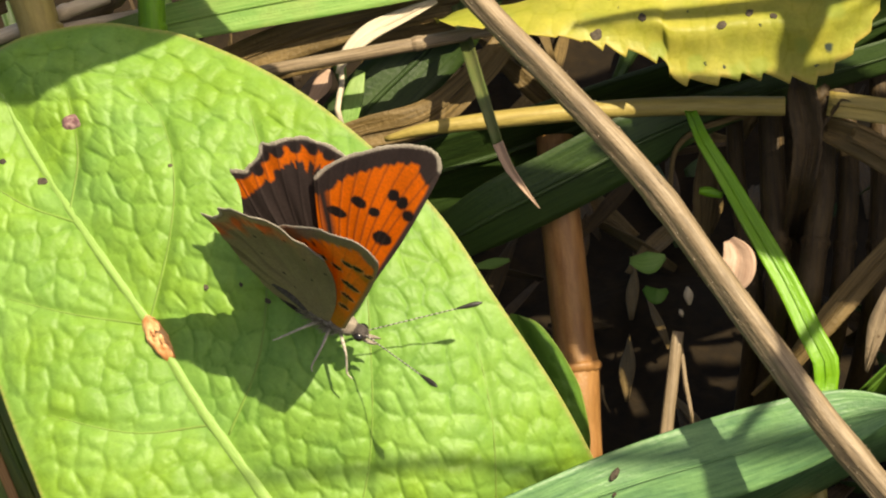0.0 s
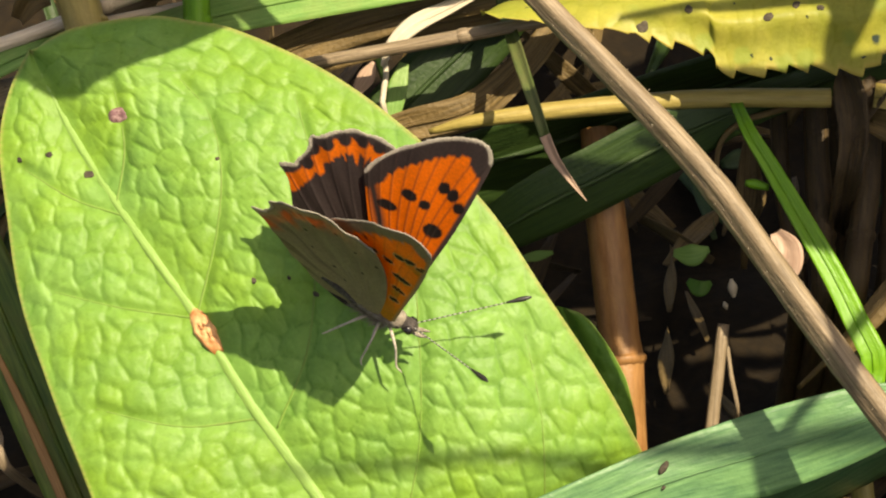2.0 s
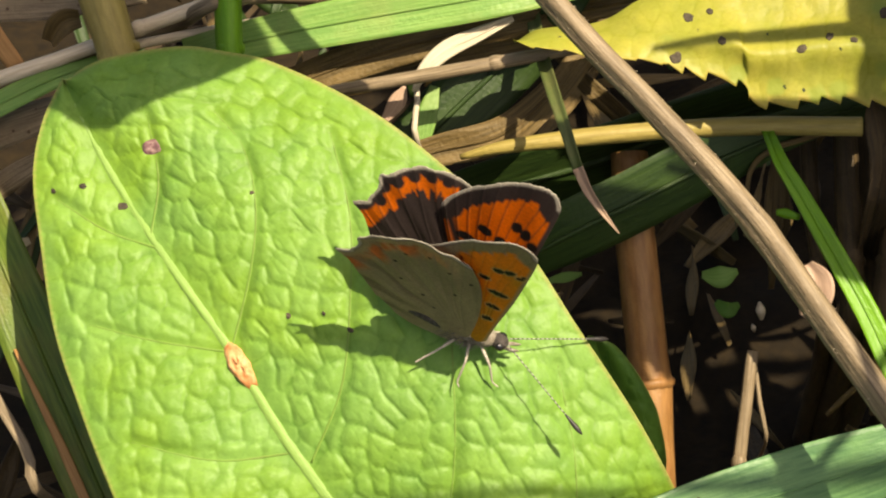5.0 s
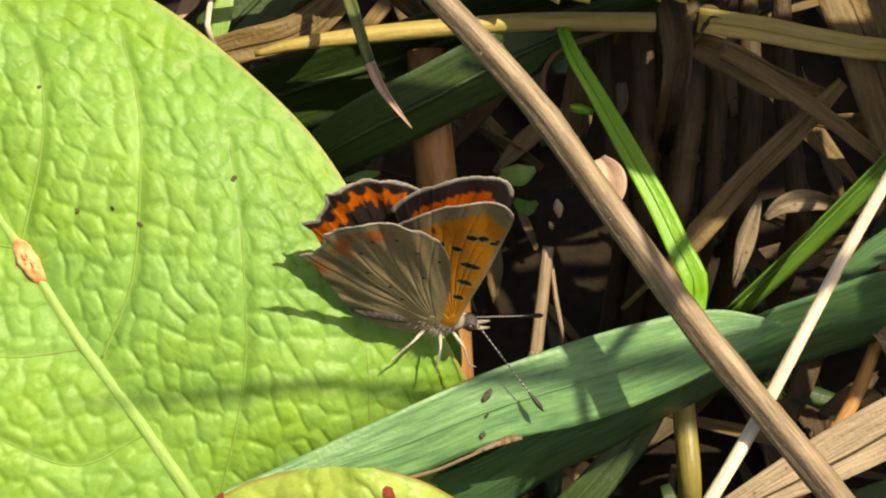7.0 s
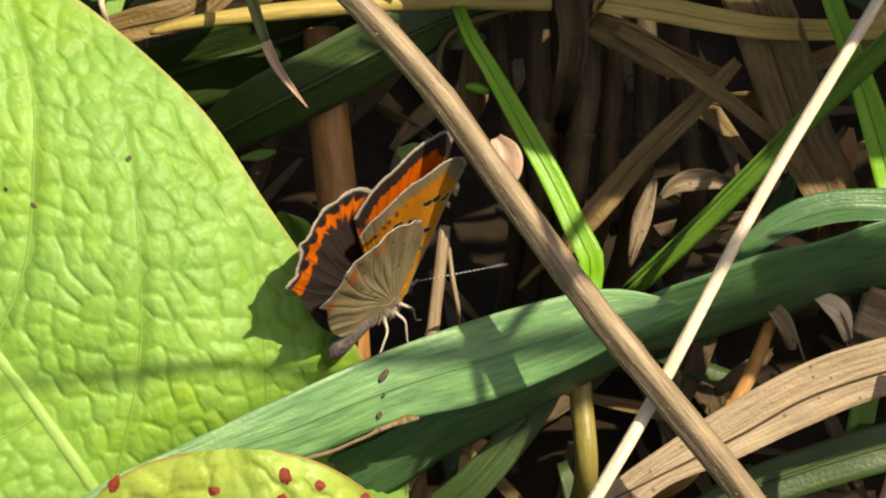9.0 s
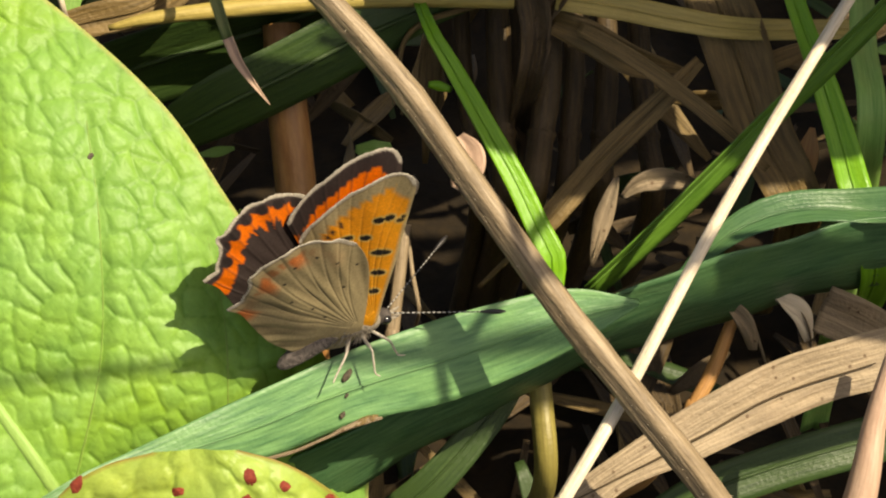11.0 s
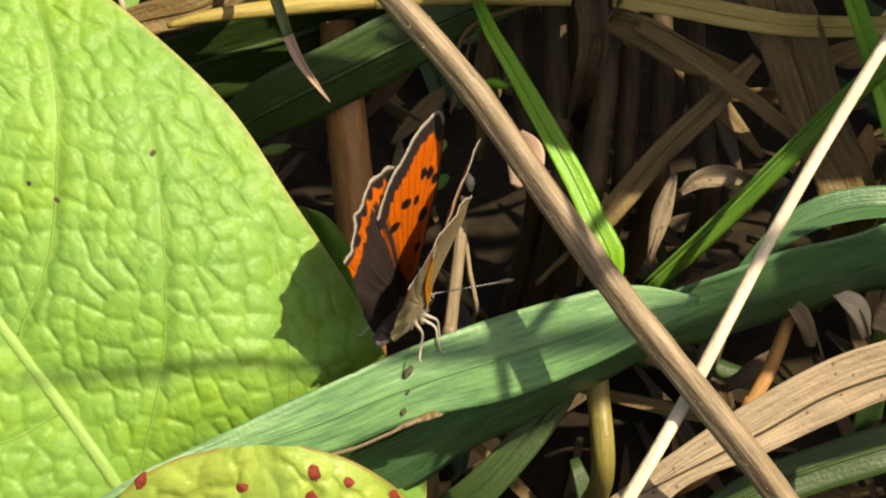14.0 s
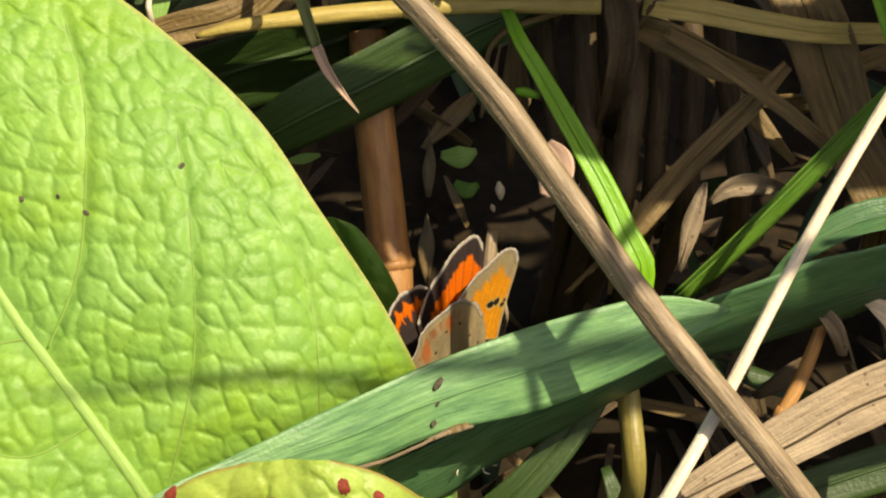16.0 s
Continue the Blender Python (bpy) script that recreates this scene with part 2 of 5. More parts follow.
def smooth(points, n):
    """n points along a smooth curve through the given ones, evenly spaced."""
    p = np.array(points, float)
    ext = np.vstack([2 * p[0] - p[1], p, 2 * p[-1] - p[-2]])
    out = []
    for i in range(1, len(ext) - 2):
        for t in np.linspace(0, 1, 24, endpoint=False):
            a, b, c, d = ext[i - 1:i + 3]
            out.append(0.5 * (2 * b + (c - a) * t + (2 * a - 5 * b + 4 * c - d) * t * t + (3 * b - a - 3 * c + d) * t ** 3))
    out.append(p[-1])
    out = np.array(out)
    run = np.concatenate([[0], np.cumsum(np.linalg.norm(np.diff(out[:, :3], axis=0), axis=1))])
    at = np.linspace(0, run[-1], n)
    return np.stack([np.interp(at, run, out[:, k]) for k in range(out.shape[1])], 1)


def to_world(p):
    p = np.asarray(p, float)
    return np.stack([p[..., 0], (p[..., 1] - p[..., 2]) * 0.70711, (p[..., 1] + p[..., 2]) * 0.70711], -1) * 0.001


GROUND = -42.0


def root(u, v):
    """Where a stalk standing at (u, v) meets the soil."""
    return (u, v, GROUND / 0.70711 - v - 0.6)


def mesh_of(name, verts, faces, uvs=None, attrs=None):
    me = bpy.data.meshes.new(name)
    me.from_pydata(verts.tolist(), [], faces)
    if uvs is not None:
        lay = me.uv_layers.new(name="UVMap")
        idx = np.empty(len(me.loops), int)
        me.loops.foreach_get("vertex_index", idx)
        lay.data.foreach_set("uv", np.asarray(uvs)[idx].astype(np.float32).ravel())
    for key, val in (attrs or {}).items():
        val = np.asarray(val, np.float32)
        if val.ndim == 1:
            me.attributes.new(key, "FLOAT", "POINT").data.foreach_set("value", val)
        else:
            a = me.attributes.new(key, "FLOAT_COLOR", "POINT")
            a.data.foreach_set("color", np.hstack([val, np.ones((len(val), 1), np.float32)]).ravel())
    me.polygons.foreach_set("use_smooth", [True] * len(me.polygons))
    me.update()
    return me


def empty(name, base):
    ob = new(name)
    ob.location = base
    ob.empty_display_size = 0.004
    return ob


def part(name, shape, material, parent=None, label=""):
    """One mesh object from (verts in world metres, faces, uvs, attrs), under its thing if one is given."""
    verts, faces, uvs, attrs = shape
    verts = np.asarray(verts, float)
    base = np.array(parent.matrix_basis.translation if parent and not parent.parent else (0, 0, 0)) if parent else verts[np.argmin(verts[:, 2])]
    if parent and parent.parent:
        base = np.array(parent.parent.matrix_basis.translation) + np.array(parent.matrix_basis.translation)
    me = mesh_of(name, verts - base, faces, uvs, attrs)
    me.materials.append(material)
    ob = new(name, me)
    if parent:
        ob.parent = parent
    else:
        ob.location = base
    return tagged(ob, label)


def sheet(a, b, thick=0.1, fold=0.0, k=9, n=44, ripple=0.0, seed=0, crown=0.0):
    """A blade between two edge curves (mm): a shallow keel, ribs along it, real thickness."""
    a, b = smooth(a, n)[:, :3], smooth(b, n)[:, :3]
    mid = (a + b) / 2
    t = np.gradient(mid, axis=0)
    s = b - a
    nor = np.cross(t, s)
    nor /= np.linalg.norm(nor, axis=1)[:, None] + 1e-9
    nor *= np.sign(nor[:, 2:3] + 1e-9)
    wide = np.linalg.norm(s, axis=1)
    run = np.concatenate([[0], np.cumsum(np.linalg.norm(np.diff(mid, axis=0), axis=1))])
    rng = np.random.RandomState(seed + 5)
    ph = rng.rand(6) * 6.28
    top, uv = [], []
    for j in range(k):
        f = j / (k - 1)
        x = (f - 0.5) * 2
        h = wide * (fold * abs(x) + crown * (1 - x * x) + 0.007 * math.cos(j * math.pi))
        h = h + ripple * (np.sin(run * 0.33 + ph[0] + x * 1.2) + 0.6 * np.sin(run * 0.71 + ph[1] - x * 2.1)) * (0.3 + abs(x))
        top.append(a + s * f + nor * h[:, None])
        uv.append(np.stack([np.full(n, f), run], 1))
    top = np.array(top)
    low = top - nor * thick
    verts = to_world(np.concatenate([top.reshape(-1, 3), low.reshape(-1, 3)]))
    uv = np.concatenate([np.array(uv).reshape(-1, 2)] * 2)
    faces, o = [], k * n
    for j in range(k - 1):
        for i in range(n - 1):
            q = (j * n + i, j * n + i + 1, (j + 1) * n + i + 1, (j + 1) * n + i)
            faces.append(q)
            faces.append(tuple(o + v for v in reversed(q)))
    for i in range(n - 1):
        faces.append((i + 1, i, o + i, o + i + 1))
        e = (k - 1) * n
        faces.append((e + i, e + i + 1, o + e + i + 1, o + e + i))
    for j in range(k - 1):
        faces.append((j * n, (j + 1) * n, o + (j + 1) * n, o + j * n))
        faces.append(((j + 1) * n + n - 1, j * n + n - 1, o + j * n + n - 1, o + (j + 1) * n + n - 1))
    return verts, faces, uv, None


def ribbon(points, face=(0, 0, 1), turn=0.0, n=40, **kw):
    """A blade along a middle line of (u, v, w, width) in mm, turned about its length by degrees (one, or first and last)."""
    p = smooth(points, n)
    t = np.gradient(p[:, :3], axis=0)
    t /= np.linalg.norm(t, axis=1)[:, None]
    nf = np.array(face, float) - t * (t @ np.array(face, float))[:, None]
    nf /= np.linalg.norm(nf, axis=1)[:, None]
    s = np.cross(t, nf)
    ang = np.radians(np.linspace(*(turn if isinstance(turn, tuple) else (turn, turn)), n))[:, None]
    side = s * np.cos(ang) + nf * np.sin(ang)
    half = p[:, 3:4] / 2
    return sheet(p[:, :3] - side * half, p[:, :3] + side * half, n=n, **kw)


def tube(points, sides=10, n=40, ridges=0.0, rough=0.0, seed=0, flat=1.0, nodes=()):
    """A stalk along (u, v, w, radius) in mm, with lengthwise ridges and an uneven skin."""
    p = smooth(points, n)
    t = np.gradient(p[:, :3], axis=0)
    t /= np.linalg.norm(t, axis=1)[:, None]
    ref = np.array((0.0, 0.0, 1.0)) if abs(t[0, 2]) < 0.9 else np.array((1.0, 0.0, 0.0))
    nf = ref - t * (t @ ref)[:, None]
    nf /= np.linalg.norm(nf, axis=1)[:, None]
    s = np.cross(t, nf)
    run = np.concatenate([[0], np.cumsum(np.linalg.norm(np.diff(p[:, :3], axis=0), axis=1))])
    rng = np.random.RandomState(seed + 11)
    bump = rng.rand(n, sides) - 0.5
    bump[1:] = 0.5 * bump[1:] + 0.5 * bump[:-1]
    verts, uv = [], []
    for j in range(sides):
        a = 2 * math.pi * j / sides
        r = p[:, 3] * (1 + ridges * math.cos(3 * a + 0.6) + 0.5 * ridges * math.cos(5 * a)) * (1 + rough * bump[:, j])
        for at, size in nodes:
            r = r * (1 + size * np.exp(-((run - at) / 0.9) ** 2))
        verts.append(p[:, :3] + s * (r * math.cos(a))[:, None] + nf * (r * flat * math.sin(a))[:, None])
        uv.append(np.stack([np.full(n, abs(1 - 2 * j / sides)), run], 1))
    verts = np.concatenate(verts)
    ends = np.array([p[0, :3], p[-1, :3]])
    uv = np.concatenate(uv + [np.array([[0.5, 0], [0.5, run[-1]]])])
    faces, c = [], sides * n
    for j in range(sides):
        q = (j + 1) % sides
        for i in range(n - 1):
            faces.append((j * n + i, q * n + i, q * n + i + 1, j * n + i + 1))
        faces.append((q * n, j * n, c))
        faces.append((j * n + n - 1, q * n + n - 1, c + 1))
    return to_world(np.concatenate([verts, ends])), faces, uv, None


def joined(shapes):
    verts, faces, uvs, off = [], [], [], 0
    for v, f, u, _ in shapes:
        verts.append(v)
        faces += [tuple(i + off for i in q) for q in f]
        uvs.append(u)
        off += len(v)
    return np.concatenate(verts), faces, np.concatenate(uvs), None


def blade(points, material, label, name="grass_blade", group="grass blades", **kw):
    """A grass blade; a broad long one has its midrib as a part."""
    wide = max(q[3] for q in points)
    if len(points) < 5 or wide < 1.5:
        return tagged(part(name, ribbon(points, **kw), material), label, "grass", group)
    thing = empty(name, place(*points[-1][:3]))
    part("leaf_blade", ribbon(points, **kw), material, thing)
    fold, n = kw.get("fold", 0.0), kw.get("n", 40)
    dip = 0.1 + max(0.0, -fold) * wide * 0.2
    part("midrib", tube([(u, v, w + dip * 0.6, 0.035 * d + 0.03) for u, v, w, d in points], sides=6, n=n), material, thing)
    return tagged(thing, label, "grass", group)


def stalk(points, material, label, name="dry_stalk", group="dry stalks", **kw):
    if len(points) < 5:
        return tagged(part(name, tube(points, **kw), material), label, "stalk", group)
    thing = empty(name, place(*points[-1][:3]))
    part("stem", tube(points, **kw), material, thing)
    k = len(points) // 2
    a, b = np.array(points[k]), np.array(points[k - 1])
    d = (b - a) / np.linalg.norm((b - a)[:3])
    part("joint", tube([(*(a - d * 0.5)[:3], a[3] * 0.98), (*(a - d * 0.2)[:3], a[3] * 1.12), (*(a + d * 0.2)[:3], a[3] * 1.14), (*(a + d * 0.5)[:3], a[3] * 0.98)], n=12, sides=12), material, thing)
    return tagged(thing, label, "stalk", group)


# ---------------------------------------------------------------- ground
def build_ground():
    rng = np.random.RandomState(3)
    fine = np.linspace(-0.22, 0.22, 90)
    far = np.array([0.4, 1, 4, 20, 120, 600])
    line = np.concatenate([-far[::-1], fine, far])
    x, y = np.meshgrid(line, line)
    near = np.exp(-(x ** 2 + y ** 2) / 0.05)
    z = GROUND * 0.001 + near * 0.004 * (rng.rand(*x.shape) - 0.5) - 0.0015
    n = len(line)
    verts = np.stack([x, y, z], -1).reshape(-1, 3)
    faces = [(j * n + i, j * n + i + 1, (j + 1) * n + i + 1, (j + 1) * n + i) for j in range(n - 1) for i in range(n - 1)]
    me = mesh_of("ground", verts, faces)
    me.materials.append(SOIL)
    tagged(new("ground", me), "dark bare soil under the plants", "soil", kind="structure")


build_ground()

# ---------------------------------------------------------------- puckered leaves
def near_lines(p, lines):
    """Distance in mm from points to polylines in the (u, v) plane."""
    best = np.full(len(p), 1e9)
    for ln in lines:
        q = smooth(ln, max(12, int(len(ln) * 14)))[:, :2]
        d = np.sqrt(((p[:, None, :] - q[None]) ** 2).sum(-1)).min(1)
        best = np.minimum(best, d)
    return best


def pucker(p, size, seed):
    """Cells of a puckered leaf: 0 on the seams between them, 1 inside."""
    rng = np.random.RandomState(seed)
    lo, hi = p.min(0) - size, p.max(0) + size
    gx, gy = np.meshgrid(np.arange(lo[0], hi[0], size), np.arange(lo[1], hi[1], size))
    c = np.stack([gx.ravel(), gy.ravel()], 1) + (rng.rand(gx.size, 2) - 0.5) * size * 0.82
    out = np.empty(len(p))
    for i in range(0, len(p), 4000):
        d = np.sqrt(np.partition(((p[i:i + 4000, None] - c[None]) ** 2).sum(-1), 1, axis=1)[:, :2])
        out[i:i + 4000] = d[:, 1] - d[:, 0]
    return 0.38 * (1 - np.exp(-(out / (0.13 * size)) ** 1.5)) + 0.62 * np.sin(np.clip(out / (0.8 * size), 0, 1) * math.pi / 2)


def leaf_surface(left, rib, right, veins, nl=80, nr=250, n=390, belly=1.9, height=0.27, cell=2.0, seed=4, rim_width=0.4, thick=0.22):
    """A leaf from its left margin, midrib and right margin, tip first (mm)."""
    L, M, R = smooth(left, n)[:, :3], smooth(rib, n)[:, :3], smooth(right, n)[:, :3]
    cols = []
    ts = np.concatenate([-np.linspace(1, 0, nl, endpoint=False), np.linspace(0, 1, nr)])
    for t in ts:
        E = L if t < 0 else R
        f = abs(t)
        q = M + (E - M) * f
        q[:, 2] += (belly if t > 0 else belly * 0.35) * math.sin(math.pi * f) ** 1.5 * np.sin(np.linspace(0.25, 2.6, n)) ** 0.7
        cols.append(q)
    g = np.array(cols).reshape(-1, 3)
    uv2 = g[:, :2]
    edge = np.minimum(near_lines(uv2, [left]), near_lines(uv2, [right]))
    warp = np.stack([np.sin(uv2[:, 1] * 0.9) * 0.5 + np.sin(uv2[:, 1] * 2.3 + 1) * 0.2, np.sin(uv2[:, 0] * 0.8 + 2) * 0.5], 1)
    big = pucker(uv2 + warp * 0.35, cell, seed)
    small = pucker(uv2 - warp * 0.3, cell * 0.5, seed + 1)
    vd = near_lines(uv2, veins)
    vein = np.exp(-(vd / 0.55) ** 2)
    rd = near_lines(uv2, [rib])
    fade = np.clip(edge / 1.6, 0.15, 1) * np.clip(rd / 2.0, 0.25, 1)
    wave = 0.25 * np.sin(uv2[:, 0] * 0.4 + uv2[:, 1] * 0.2) + 0.2 * np.sin(uv2[:, 1] * 0.5 - uv2[:, 0] * 0.3)
    g[:, 2] += fade * (height * big * (1 - 0.8 * vein) + height * 0.26 * small * (1 - vein) - 0.16 * vein) + wave * 0.6
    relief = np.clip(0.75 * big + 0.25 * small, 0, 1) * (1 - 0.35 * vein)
    rim = np.clip(1 - edge / rim_width, 0, 1) ** 1.2 * 0.8
    k, o = len(ts), len(g)
    low = g.copy()
    low[:, 2] -= thick
    verts = to_world(np.concatenate([g, low]))
    faces = []
    for j in range(k - 1):
        for i in range(n - 1):
            q = (j * n + i, j * n + i + 1, (j + 1) * n + i + 1, (j + 1) * n + i)
            faces.append(q[::-1])
            faces.append(tuple(o + v for v in q))
    for i in range(n - 1):
        e = (k - 1) * n
        faces.append((i, i + 1, o + i + 1, o + i))
        faces.append((e + i + 1, e + i, o + e + i, o + e + i + 1))
    uv = np.concatenate([uv2, uv2])
    return (verts, faces, uv, {"relief": np.concatenate([relief, relief]), "rim": np.concatenate([rim, rim])}), g.reshape(k, n, 3)


def on_surface(grid, u, v):
    """Height of a leaf's upper face over (u, v)."""
    f = grid.reshape(-1, 3)
    d = (f[:, 0] - u) ** 2 + (f[:, 1] - v) ** 2
    i = np.argsort(d)[:4]
    return float(f[i, 2].mean())


def vein_tube(grid, line, r0, r1, lift=0.0, flat=1.0):
    p = smooth(line, 40)[:, :2]
    rows = []
    for i, (u, v) in enumerate(p):
        rows.append((u, v, on_surface(grid, u, v) + lift, r0 + (r1 - r0) * i / 39))
    return tube(rows[::2] + [rows[-1]], sides=10, n=60, rough=0.12, flat=flat)


def patch(grid, u, v, rx, ry, turn, seed, raise_by=0.12, dome=0.18):
    """A small uneven scab lying on a leaf."""
    rng = np.random.RandomState(seed)
    rings, spokes = 5, 18
    wob = 1 + 0.45 * (rng.rand(spokes) - 0.5)
    wob = (wob + np.roll(wob, 1)) / 2
    pts = [(u, v, on_surface(grid, u, v) + raise_by + dome)]
    c, s = math.cos(radians(turn)), math.sin(radians(turn))
    for r in range(1, rings + 1):
        f = r / rings
        for j in range(spokes):
            a = 2 * math.pi * j / spokes
            x, y = rx * f * wob[j] * math.cos(a), ry * f * wob[j] * math.sin(a)
            uu, vv = u + x * c - y * s, v + x * s + y * c
            pts.append((uu, vv, on_surface(grid, uu, vv) + raise_by * (1 if r < rings else -2) + dome * (1 - f * f) + (rng.rand() - 0.5) * dome))
    faces = [(0, 1 + j, 1 + (j + 1) % spokes) for j in range(spokes)]
    for r in range(rings - 1):
        for j in range(spokes):
            a, b = 1 + r * spokes + j, 1 + r * spokes + (j + 1) % spokes
            faces.append((a, a + spokes, b + spokes, b))
    pts = np.array(pts)
    return to_world(pts), faces, pts[:, :2], None


LEFT = [(-44, 18.9, 4), (-45.4, 15.3, 4.6), (-45.9, 10.9, 5.2), (-45, 5.1, 6), (-43.6, -1.4, 7), (-41.4, -7, 8), (-38.5, -13.8, 9), (-35, -22, 9),
        (-30, -32, 7), (-20, -43, 3), (-10, -50, 0)]
RIBLINE = [(-43.9, 18.7, 4), (-41.1, 13.5, 5), (-38.3, 9.1, 6), (-33.5, 2.5, 7.5), (-30, -2.2, 8), (-26.4, -7.8, 8.6), (-21.1, -15.1, 8.6),
           (-16.8, -21.4, 8), (-12, -30, 6), (-9, -40, 3), (-8, -50, 0)]
RIGHT = [(-43.7, 18.6, 4), (-42.4, 19.6, 4), (-40.1, 20.5, 4), (-34.7, 21.3, 4), (-31.2, 20.9, 4), (-27.6, 20.1, 4.3), (-21, 17, 5), (-15.2, 12.9, 6),
         (-8.5, 6.6, 7.4), (-3.8, -0.3, 7.6), (0.6, -7, 6.6), (3.6, -12.6, 4.2), (6.1, -17.8, -4), (7.1, -22.8, -6.5), (6, -32, -6), (0, -43, 0), (-6, -50, 0)]
SIDE_VEINS = [
    [(-30, -2, 0), (-28.6, 4, 0), (-28.3, 9, 0), (-29.4, 13.3, 0), (-31.8, 16.2, 0)],
    [(-23.8, -10.4, 0), (-21.5, -4.5, 0), (-20.9, 3, 0), (-21.2, 8.5, 0), (-22.8, 14.5, 0)],
    [(-15.5, -22.5, 0), (-13.2, -12, 0), (-13.2, -2.5, 0), (-14.3, 6, 0)],
    [(-36.5, 6.5, 0), (-36, 11, 0), (-37, 16, 0)],
    [(-8, -30, 0), (-4.5, -20, 0), (-4, -11, 0), (-5.4, -3, 0)],
    [(-30, -2.2, 0), (-35.8, -1.4, 0), (-41, -0.2, 0)],
    [(-25.2, -9.7, 0), (-31, -10.3, 0), (-37.5, -9, 0)],
    [(-20.6, -16.1, 0), (-26, -18.4, 0), (-33, -15.5, 0)],
    [(-35.8, 5.6, 0), (-40, 7, 0), (-44, 9.4, 0)],
]


def build_dock_leaf():
    thing = empty("dock_leaf", place(-8, -50, 0))
    shape, grid = leaf_surface(LEFT, RIBLINE, RIGHT, SIDE_VEINS)
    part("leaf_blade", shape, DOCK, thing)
    part("midrib", vein_tube(grid, [q[:2] for q in RIBLINE[:-1]], 0.26, 0.66, -0.10, 0.55), RIB, thing, "pale green midrib")
    for ln in SIDE_VEINS:
        part("side_vein", vein_tube(grid, [q[:2] for q in ln], 0.11, 0.05, -0.04), VEIN, thing)
    part("petiole", tube([(-9.5, -44, 2.2, 0.8), (-8.5, -49, -1, 1.1), (-6, -56, -6, 1.3), (*root(-3, -58)[:2], -1, 1.4)][:3] + [(*root(-3, -52), 1.5)], n=30, ridges=0.08), RIB, thing)
    part("scar", patch(grid, -29.3, -3.1, 2.2, 0.95, -58, 1, 0.12, 0.42), SCAR, thing, "torn orange-brown scar on the midrib")
    part("scab", patch(grid, -36.6, 13.4, 0.85, 0.7, 10, 2, 0.06, 0.15), PINKSPOT, thing, "purple scab on the leaf")
    for u, v, r, s in ((-44.2, 10.0, 0.3, 3), (-41.9, 10.4, 0.35, 4), (-28.6, 9.9, 0.22, 5), (-13.9, 3.0, 0.32, 6), (-25.6, 0.6, 0.3, 7), (-20.9, -0.4, 0.3, 8), (-38.8, 8.9, 0.5, 9), (-22.9, 0.8, 0.22, 12)):
        part("speck", patch(grid, u, v, r, r * 0.7, 40 * s, s, 0.04, 0.05), DARKSPOT, thing)
    tagged(thing, "large bright green puckered dock leaf in the sun", "leaf", "dock leaves")
    return grid


LEAF_GRID = build_dock_leaf()


def build_low_leaf():
    thing = empty("dock_leaf", place(-6, -46, 4))
    left = [(-9, -17.9, 17.5), (-12.5, -18.9, 17), (-15.6, -21, 16), (-18, -25, 14), (-19, -31, 11), (-14, -41, 6), (-8, -46, 4)]
    rib = [(-6, -17.6, 18), (-5.6, -20, 18.2), (-5.4, -24, 17.5), (-5.4, -30, 15), (-6, -38, 9), (-7, -46, 4)]
    right = [(-3, -17.7, 18), (0, -18.6, 17.4), (2.6, -20.1, 16.4), (4.6, -22.0, 15), (7, -26, 12), (7, -33, 9), (2, -41, 6), (-6, -46, 4)]
    shape, grid = leaf_surface(left, rib, right, [[(-5.5, -27, 0), (-9, -22, 0)], [(-5.5, -27, 0), (-2, -21, 0)]], nl=60, nr=60, n=110, belly=0.6, height=0.4, cell=2.2, seed=9, rim_width=0.34)
    part("leaf_blade", shape, DOCK_LOW, thing)
    for u, v, rx, ry, s in ((-2.2, -19.5, 0.5, 0.8, 1), (0.25, -20.3, 0.42, 0.5, 2), (-14.4, -20.3, 0.8, 0.4, 3), (-2.4, -21.4, 0.6, 0.5, 4), (-7.2, -20.6, 0.4, 0.5, 5), (3.6, -21.7, 0.7, 0.4, 6)):
        part("red_spot", patch(grid, u, v, rx, ry, 20 * s, s, 0.03, 0.06), REDSPOT, thing)
    part("petiole", tube([(-6.5, -44, 5, 0.7), (-7, -48, 2, 0.9), (*root(-6, -54), 1.2)], n=24), RIB, thing)
    tagged(thing, "yellow-green dock leaf with dark red spots and margin", "leaf", "dock leaves")


build_low_leaf()


def build_back_leaf():
    thing = empty("dock_leaf", place(-1, -18, -10))
    left = [(-3.2, -1.0, -3), (-5, -4, -5), (-5, -9, -7), (-3, -15, -9), (-1, -18, -10)]
    rib = [(-2.7, -1.1, -2.8), (-1.8, -4, -3.6), (-0.8, -8, -5), (0, -13, -7), (0, -18, -10)]
    right = [(-2.4, -1.2, -2.6), (-1.0, -1.8, -2.4), (0.5, -3.6, -2.6), (1.8, -5.8, -3.4), (2.5, -7.6, -4), (3.1, -11.4, -5), (2.2, -15, -8), (0.6, -18, -10)]
    shape, grid = leaf_surface(left, rib, right, [], nl=30, nr=30, n=60, belly=0.5, height=0.3, cell=1.6, seed=12, rim_width=0.3)
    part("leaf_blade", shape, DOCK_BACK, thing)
    part("petiole", tube([(0, -17, -9.6, 0.5), (0.6, -20, -14, 0.6), (*root(1, -24), 0.8)], n=20), RIB, thing)
    tagged(thing, "small green leaf peeping out behind the large leaf", "leaf", "dock leaves")


build_back_leaf()


